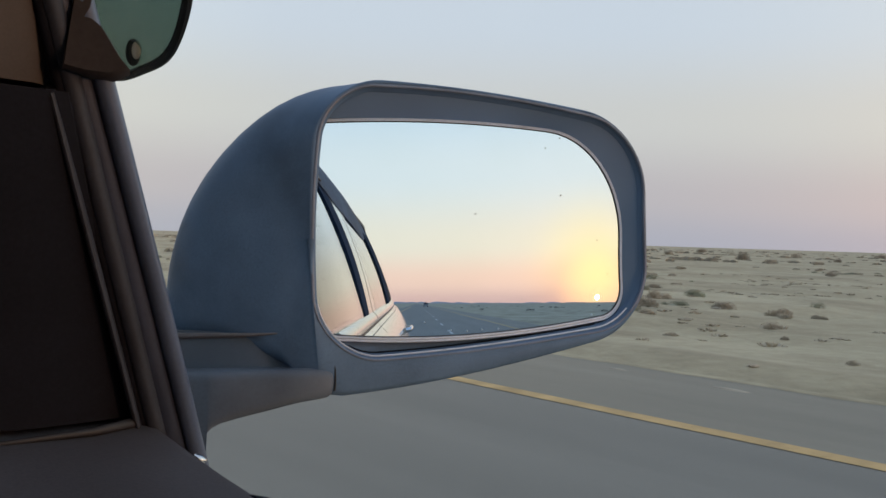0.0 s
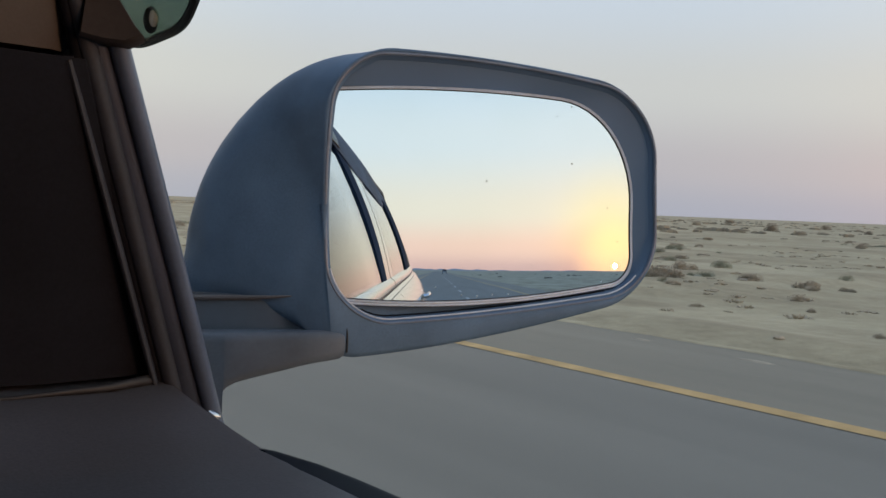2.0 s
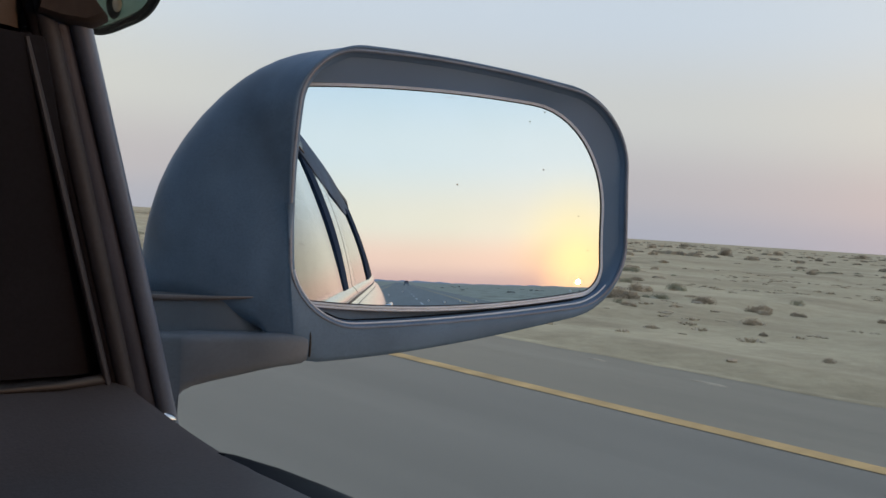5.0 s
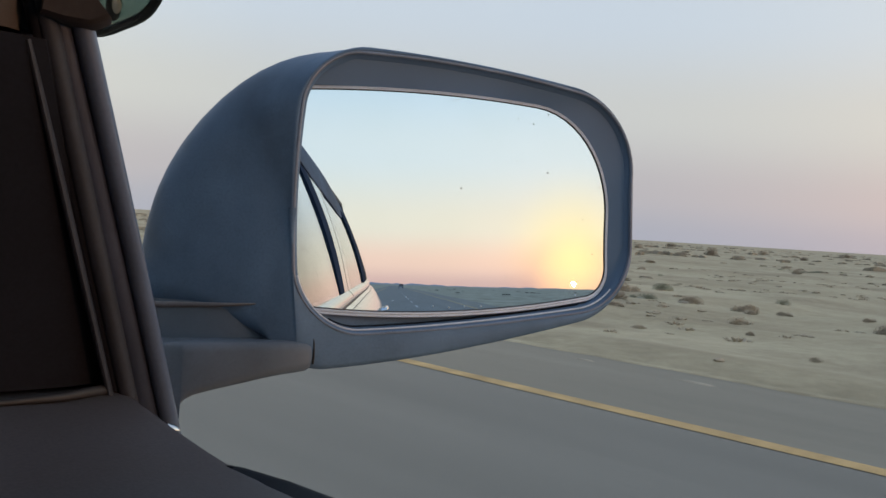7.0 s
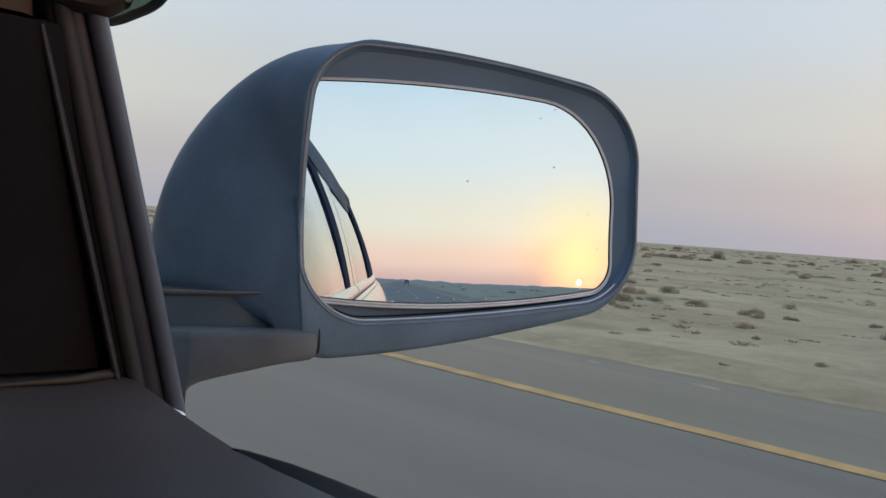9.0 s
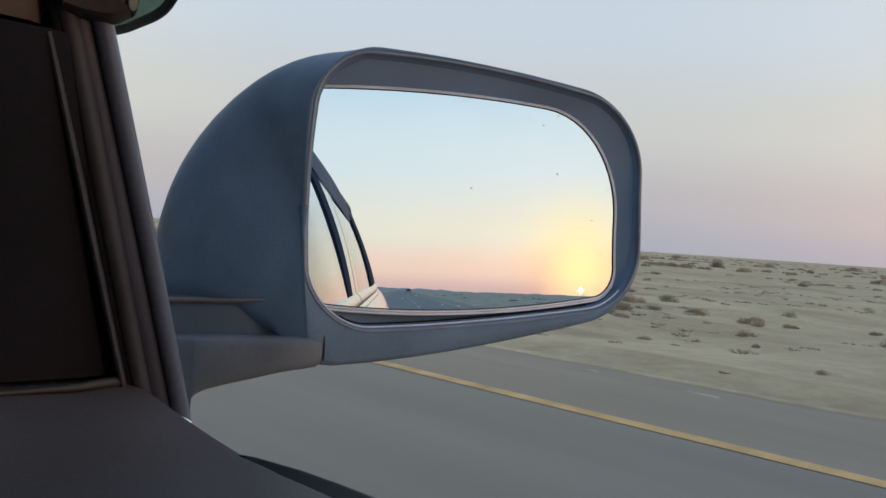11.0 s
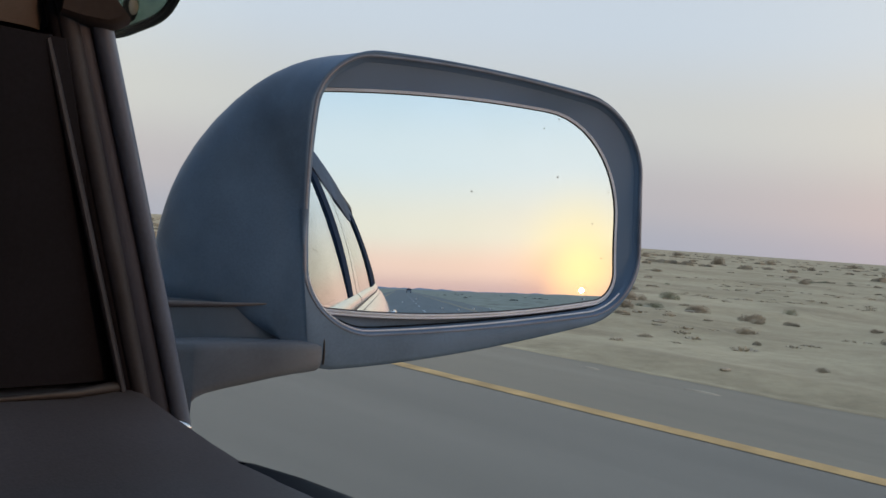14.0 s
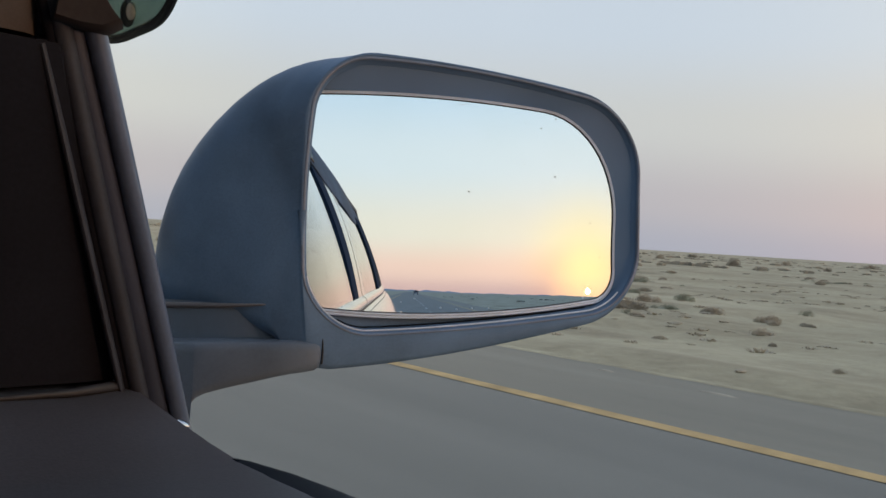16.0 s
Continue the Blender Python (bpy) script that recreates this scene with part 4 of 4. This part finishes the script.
# block set back between housing and arm, recess shade put into its darker colour
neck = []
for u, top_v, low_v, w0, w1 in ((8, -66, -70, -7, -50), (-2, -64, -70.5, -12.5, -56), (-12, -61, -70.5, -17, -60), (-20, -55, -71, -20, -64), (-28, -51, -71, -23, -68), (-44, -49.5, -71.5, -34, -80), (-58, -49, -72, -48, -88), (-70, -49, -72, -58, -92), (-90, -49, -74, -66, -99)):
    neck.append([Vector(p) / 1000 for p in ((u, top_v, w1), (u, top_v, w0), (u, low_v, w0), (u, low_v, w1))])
# tube whose warm pale colour imitates the sunset highlight above the recess
part("recess_highlight", tube([Vector(p) / 1000 for p in ((-72, -51.9, -62), (-60, -51.9, -48.5), (-46, -51.5, -36), (-34, -51.0, -25.5), (-25, -50.4, -17.8), (-17, -49.8, -12.6), (-12, -49.4, -10.2))], [0.0016, 0.0016, 0.0015, 0.0012, 0.0008, 0.0005, 0.0002], seg=12), RIB, mirror, "warm pale tube imitating the highlight over the recess")
part("mirror_neck", loft(neck, cap_first=True, cap_last=True), NECK, mirror, "recessed block above the arm, shade painted into its plastic")

# a short scratch and specks on the glass
for k, line in enumerate((((85.7, 67.8), (90.7, 68.6), (96.4, 69.8)), ((5.9, -18.6), (6.6, -20.0), (7.5, -21.2)), ((7.8, -19.4), (8.5, -20.6), (9.4, -21.4)), ((14.6, -32.0), (15.4, -33.6), (15.6, -35.2)))):
    part("scratch", tube([sag(Vector((u / 1000, v / 1000, 0)), 0.0001) for u, v in line], [0.00004, 0.00012, 0.00004] if k else [0.00002, 0.00005, 0.00002], seg=6), SPECK, mirror)
rnd = random.Random(5)
for u, v, r, mat in ((143.3, 60.2, 0.6, DIRT), (132.7, 62.3, 0.5, SPECK), (132.2, 37.3, 0.5, SPECK), (153.5, 31.9, 0.9, SPECK), (179.5, 5.7, 0.6, DIRT), (187.2, -14.9, 0.6, DIRT), (127.3, -30.8, 0.6, SPECK), (96.6, 18.5, 0.9, SPECK), (153.5, 66.9, 0.7, DIRT), (191, 26, 0.5, SPECK), (193, 38, 0.5, SPECK),
                     (82, -48.5, 0.9, DROP), (92, -49.1, 1.0, DROP), (101.5, -48.3, 0.9, DROP), (112, -48, 0.9, DROP), (66, -44, 0.6, DROP), (176, -40, 1.0, DROP), (58, -46, 0.5, DROP)):
    bm = bmesh.new()
    bmesh.ops.create_uvsphere(bm, u_segments=8, v_segments=6, radius=r * 0.55 / 1000)
    for q in bm.verts:
        q.co = Vector((q.co.x * rnd.uniform(0.8, 1.2), q.co.y * rnd.uniform(0.8, 1.3), q.co.z * 0.3))
    part("water_spot" if mat is DROP else "dirt_speck", bm, mat, mirror, m=Matrix.Translation(sag(Vector((u / 1000, v / 1000, 0)), 0.0002)))


# ---- the pickup that drives away behind the car ----
def build_pickup(at, turn):
    truck = tagged(new("pickup_truck"), "silver pickup truck with a dark tarpaulin load, seen from behind", "pickup truck")
    lower = [[(x, y, z) for x, z in ((-0.80, 0.42), (-0.88, 0.55), (-0.89, 0.85), (-0.86, 1.02), (0.86, 1.02), (0.89, 0.85), (0.88, 0.55), (0.80, 0.42))] for y in (-2.35, -2.2, 0.4, 2.3, 2.55)]
    part("body", loft(lower, cap_first=True, cap_last=True), SILVER, truck)
    cab = []
    for z, yr, yf, w in ((1.02, -0.45, 1.55, 0.86), (1.30, -0.42, 1.15, 0.80), (1.60, -0.36, 0.80, 0.72), (1.72, -0.25, 0.65, 0.66), (1.75, -0.1, 0.5, 0.60)):
        cab.append([(-w, yr, z), (w, yr, z), (w, yf, z), (-w, yf, z)])
    part("cab", loft(cab, cap_last=True), SILVER, truck, smooth=False)
    part("rear_window", box((1.22, 0.02, 0.36), (0, -0.405, 1.42), 0.008), DARK_PANE, truck)
    for s in (1, -1):
        part("side_window", box((0.02, 1.2, 0.34), (0.775 * s, 0.35, 1.42), 0.008), DARK_PANE, truck)
        part("bed_side", box((0.08, 1.85, 0.28), (0.85 * s, -1.40, 1.12), 0.03), SILVER, truck)
        part("tail_light", box((0.10, 0.05, 0.26), (0.80 * s, -2.36, 0.92), 0.02), LAMP_RED, truck)
        part("side_mirror", box((0.20, 0.10, 0.18), (0.98 * s, 1.02, 1.32), 0.03), TRIM_BLACK, truck)
        for y in (-1.45, 1.65):
            prof = [(0.20, -0.10), (0.33, -0.12), (0.37, -0.06), (0.37, 0.06), (0.33, 0.12), (0.20, 0.10)]
            rings = [[(h, r * math.cos(a), r * math.sin(a)) for r, h in prof] for a in [k * 2 * math.pi / 24 for k in range(25)]]
            w = part("wheel", loft(rings), TYRE, truck, m=pose(0.76 * s, y, 0.37))
            disc = [[(h * s, r * math.cos(a), r * math.sin(a)) for r, h in ((0.21, 0.09), (0.12, 0.06), (0.001, 0.08))] for a in [k * 2 * math.pi / 20 for k in range(21)]]
            part("rim", loft(disc, closed=False), SILVER, w)
    part("tailgate", box((1.50, 0.06, 0.42), (0, -2.36, 1.02), 0.03), SILVER, truck)
    part("rear_bumper", box((1.70, 0.14, 0.16), (0, -2.42, 0.52), 0.03), CHROME, truck, "chrome rear bumper")
    part("number_plate", box((0.42, 0.012, 0.12), (0, -2.50, 0.56), 0.004), WHITE_LINE, truck)
    load = [[(x, y, 1.02 + z * k) for x, z in ((-0.80, 0.0), (-0.79, 0.50), (-0.62, 0.66), (-0.2, 0.72), (0.25, 0.68), (0.50, 0.52), (0.78, 0.50), (0.80, 0.0))] for y, k in ((-2.26, 0.85), (-2.0, 1.0), (-1.3, 1.06), (-0.55, 1.0))]
    part("tarpaulin", loft(load, cap_first=True, cap_last=True), TARP, truck, "dark blue tarpaulin over the load")
    part("roof_bundle", box((0.26, 0.4, 0.16), (0.10, 0.15, 1.82), 0.05), TARP, truck)
    truck.matrix_basis = pose(*at, 0, 0, turn)


build_pickup((4.20, -200.0, 0.0), 180)


# ---- pale sand blown against the asphalt ----
def verge(x, side):
    rows = []
    for i in range(520):
        y = -60 + 0.35 * i
        a = 0.10 + 0.16 * noise.noise((y * 0.35, 5.0, 0)) + 0.10 * noise.noise((y * 1.3, 8.0, 0))
        w = 0.07 + 0.50 * max(0.0, noise.noise((y * 0.16, 15.0, 0)) + 0.1) + 0.10 * abs(noise.noise((y * 1.9, 16.0, 0)))
        h = 0.008 + 0.06 * w * abs(noise.noise((y * 0.9, 19.0, 0)))
        x0 = x + side * (a - 0.27)
        rows.append([(x0, y, -0.002), (x0 + side * w * 0.35, y, h * 0.8), (x0 + side * w * 0.7, y, h), (x0 + side * w * 1.5, y, ground_height(x0 + side * w * 1.5, y) - 0.03)])
    tagged(part("verge", loft(rows, closed=False), SAND), "low ridge of blown sand along the edge of the asphalt", "verge", kind="structure")


verge(8.93, 1)


# ---- desert scrub ----
def scrub_mesh(name, seed, width, height, blades, mat, hang=0.25):
    """A low bush: many short twigs and leaves that fan out of an uneven mound."""
    r = random.Random(seed)
    verts, faces = [], []
    lobes = [(r.uniform(-0.3, 0.3) * width, r.uniform(-0.3, 0.3) * width, r.uniform(0.55, 1.0)) for _ in range(5)]
    for _ in range(blades):
        lx, ly, k = r.choice(lobes)
        a, e = r.uniform(0, 2 * math.pi), math.asin(r.uniform(0.02, 1.0))
        rad = r.uniform(0.3, 1.0)
        d = Vector((math.cos(a) * math.cos(e), math.sin(a) * math.cos(e), math.sin(e)))
        p = Vector((lx + d.x * width * 0.34 * rad * k, ly + d.y * width * 0.34 * rad * k, d.z * height * 0.85 * rad * k))
        length = r.uniform(0.020, 0.046) * width
        grow = (d + Vector((r.uniform(-0.6, 0.6), r.uniform(-0.6, 0.6), r.uniform(-hang, 0.7)))).normalized()
        w = grow.cross(Vector((r.uniform(-1, 1), r.uniform(-1, 1), r.uniform(-1, 1)))).normalized() * r.uniform(0.006, 0.013) * width
        i = len(verts)
        q = p + grow * length
        q.z = max(q.z, 0.01)
        verts += [p - w * 0.6, p + w * 0.6, p.lerp(q, 0.6) + w, q, p.lerp(q, 0.6) - w]
        faces += [(i, i + 1, i + 2, i + 4), (i + 4, i + 2, i + 3)]
    # woody core
    i = len(verts)
    seg = 10
    for ringn, (rr, zz) in enumerate(((0.30, -0.06), (0.24, 0.16), (0.14, 0.28))):
        for s in range(seg):
            a = s * 2 * math.pi / seg
            u = 1 + 0.25 * r.uniform(-1, 1)
            verts.append(Vector((math.cos(a) * rr * width * u, math.sin(a) * rr * width * u, zz * height)))
    for ringn in range(2):
        for s in range(seg):
            t = (s + 1) % seg
            faces.append((i + ringn * seg + s, i + ringn * seg + t, i + (ringn + 1) * seg + t, i + (ringn + 1) * seg + s))
    faces.append(tuple(i + 2 * seg + s for s in range(seg)))
    me = bpy.data.meshes.new(name)
    me.from_pydata(verts, [], faces)
    me.materials.append(mat)
    return me


KINDS = [scrub_mesh("scrub", 11 + k, 1.0, h, 2900, SCRUB if k % 4 else GREEN_SCRUB) for k, h in enumerate((0.42, 0.36, 0.50, 0.30, 0.45, 0.33, 0.38, 0.28))]
rnd = random.Random(21)
count = 0
spots = []
while count < 290:
    y = rnd.uniform(-6, 44)
    x = 10.4 + 52 * rnd.random() ** 1.3
    clump = noise.noise((x * 0.09, y * 0.09, 12.0))
    if rnd.random() > 0.22 + 1.5 * clump:
        continue
    near = min(1.0, (x - 9) / 12)
    size = rnd.uniform(0.22, 0.60) * (0.65 + 0.5 * near) * (1.5 if rnd.random() < 0.14 else 1.0)
    if any((x - a) ** 2 + (y - b) ** 2 < (0.35 * (size + c)) ** 2 for a, b, c in spots):
        continue
    spots.append((x, y, size))
    k = rnd.randrange(len(KINDS))
    ob = new("desert_shrub", KINDS[k])
    ob.matrix_basis = pose(x, y, ground_height(x, y) - 0.02, 0, 0, rnd.uniform(0, 360)) @ Matrix.Diagonal((size * rnd.uniform(0.85, 1.3), size * rnd.uniform(0.85, 1.3), size * rnd.uniform(0.9, 1.35) * (1.0 if x < 30 else 0.75), 1))
    tagged(ob, "low grey-green dry shrub on desert sand" if k % 4 == 0 else "low brown dry shrub on desert sand", "shrub", "scattered desert shrubs")
    count += 1


# lone taller bushes out on the flat
for bearing, away, wide, tall in ((57.8, 124, 2.4, 3.2), (53.6, 175, 2.2, 2.4), (60.6, 210, 3.4, 3.0), (62.9, 150, 1.7, 1.9), (65.0, 260, 3.8, 3.4), (55.4, 300, 4.2, 3.6)):
    x, y = away * math.sin(radians(bearing)), away * math.cos(radians(bearing))
    big = new("desert_bush", KINDS[2])
    big.matrix_basis = pose(x, y, ground_height(x, y) - 0.1, 0, 0, bearing * 7) @ Matrix.Diagonal((wide, wide, tall, 1))
    tagged(big, "lone taller dark bush on the far desert flat", "bush", "bushes on the far flat")


def far_scrub():
    """The scrub too far off to count, as one mesh."""
    r = random.Random(77)
    verts, faces = [], []

    def bush(x, y, size, h):
        z = ground_height(x, y)
        for _ in range(9):
            a = r.uniform(0, math.pi)
            ox, oy = r.uniform(-0.4, 0.4) * size, r.uniform(-0.4, 0.4) * size
            w = r.uniform(0.25, 0.5) * size
            hh = h * r.uniform(0.55, 1.0)
            dx, dy = math.cos(a) * w, math.sin(a) * w
            i = len(verts)
            verts.extend([(x + ox - dx, y + oy - dy, z - 0.05), (x + ox + dx, y + oy + dy, z - 0.05), (x + ox + dx * 0.8, y + oy + dy * 0.8, z + hh * 0.7), (x + ox + dx * 0.1, y + oy + dy * 0.1, z + hh), (x + ox - dx * 0.75, y + oy - dy * 0.75, z + hh * 0.65)])
            faces.append((i, i + 1, i + 2, i + 3, i + 4))

    n = 0
    while n < 1900:
        x, y = 10.5 + 420 * r.random() ** 1.5, r.uniform(-260, 330)
        if -7 < y < 45 and x < 69:
            continue
        if r.random() > 0.5 + 0.9 * noise.noise((x * 0.03, y * 0.03, 31.0)):
            continue
        if y < -7 and r.random() < 0.92:
            continue
        s = r.uniform(0.5, 1.5)
        bush(x, y, s, s * r.uniform(0.15, 0.3))
        n += 1
    n = 0
    while n < 350:
        x, y = -5 - 200 * r.random() ** 1.4, r.uniform(-260, 60)
        s = r.uniform(0.5, 1.3)
        bush(x, y, s, s * 0.4)
        n += 1
    me = bpy.data.meshes.new("far_scrub")
    me.from_pydata(verts, [], faces)
    me.materials.append(FAR)
    tagged(new("far_scrub", me), "countless low dry shrubs dotting the far desert", "shrubs", kind="stuff")


far_scrub()


def low_tufts():
    """Dry tufts a hand or two across between the shrubs, as one mesh."""
    r = random.Random(305)
    verts, faces = [], []
    n = 0
    while n < 850:
        x, y = 10.2 + 34 * r.random() ** 1.1, r.uniform(-4, 42)
        if r.random() > 0.30 + 1.3 * noise.noise((x * 0.16, y * 0.16, 47.0)):
            continue
        z = ground_height(x, y)
        wide = r.uniform(0.05, 0.17)
        high = wide * r.uniform(0.22, 0.42)
        for _ in range(46):
            a, k = r.uniform(0, 2 * math.pi), r.random() ** 0.6
            foot = Vector((x + math.cos(a) * wide * k, y + math.sin(a) * wide * k, z - 0.004))
            tip = foot + Vector((math.cos(a) * wide * r.uniform(-0.1, 0.5), math.sin(a) * wide * r.uniform(-0.1, 0.5), high * (1.15 - 0.75 * k * k) * r.uniform(0.6, 1.0)))
            b = r.uniform(0, math.pi)
            w = Vector((math.cos(b), math.sin(b), 0)) * wide * r.uniform(0.07, 0.16)
            i = len(verts)
            verts.extend([foot - w, foot + w, tip + w * 0.55, tip - w * 0.55])
            faces.append((i, i + 1, i + 2, i + 3))
        n += 1
    me = bpy.data.meshes.new("low_tufts")
    me.from_pydata(verts, [], faces)
    me.materials.append(SCRUB)
    tagged(new("low_tufts", me), "small dry grey-brown tufts scattered over the desert sand", "tufts", kind="stuff")


low_tufts()


# ---- stones and pale patches beside the asphalt ----
def stone_mesh(seed):
    r = random.Random(seed)
    bm = bmesh.new()
    bmesh.ops.create_icosphere(bm, subdivisions=2, radius=1)
    for v in bm.verts:
        v.co *= 1 + 0.25 * noise.noise(v.co * 1.3 + Vector((seed, 0, 0)))
        v.co.z *= 0.55
    me = bpy.data.meshes.new("stone")
    bm.to_mesh(me)
    bm.free()
    me.materials.append(PALE)
    return me


stones = [stone_mesh(k) for k in range(4)]
rnd = random.Random(9)
for i in range(34):
    y = rnd.uniform(-10, 45)
    x = 9.25 + abs(rnd.gauss(0, 1.6))
    s = rnd.uniform(0.018, 0.05)
    ob = new("stone", stones[i % 4])
    ob.matrix_basis = pose(x, y, ground_height(x, y) + s * 0.25, 0, 0, rnd.uniform(0, 360)) @ Matrix.Diagonal((s * 1.4, s, s, 1))
    tagged(ob, "pale stone lying on the sandy verge", "stone", "stones on the verge")


# ---- thin drifts of pale sand lying on the paved shoulder ----
def sand_patch(x, y, wide, long, seed):
    r = random.Random(seed)
    edge = [1 + 0.35 * noise.noise((math.cos(k * 0.35) * 1.7, math.sin(k * 0.35) * 1.7, seed)) + r.uniform(-0.08, 0.08) for k in range(18)]
    rows = []
    for k, z in ((1.0, -0.0035), (0.8, 0.004), (0.45, 0.009), (0.05, 0.010)):
        rows.append([(wide * k * e * math.cos(i * math.pi / 9), long * k * e * math.sin(i * math.pi / 9), z) for i, e in enumerate(edge)])
    tagged(part("sand_patch", loft(rows, cap_last=True), PALE, m=pose(x, y, -0.001)), "thin pale drift of sand on the asphalt shoulder", "sand patch", "sand on the shoulder")


for x, y, wide, long, seed in ((8.30, 4.9, 0.05, 0.20, 3), (8.40, 6.3, 0.04, 0.12, 5)):
    sand_patch(x, y, wide, long, seed)
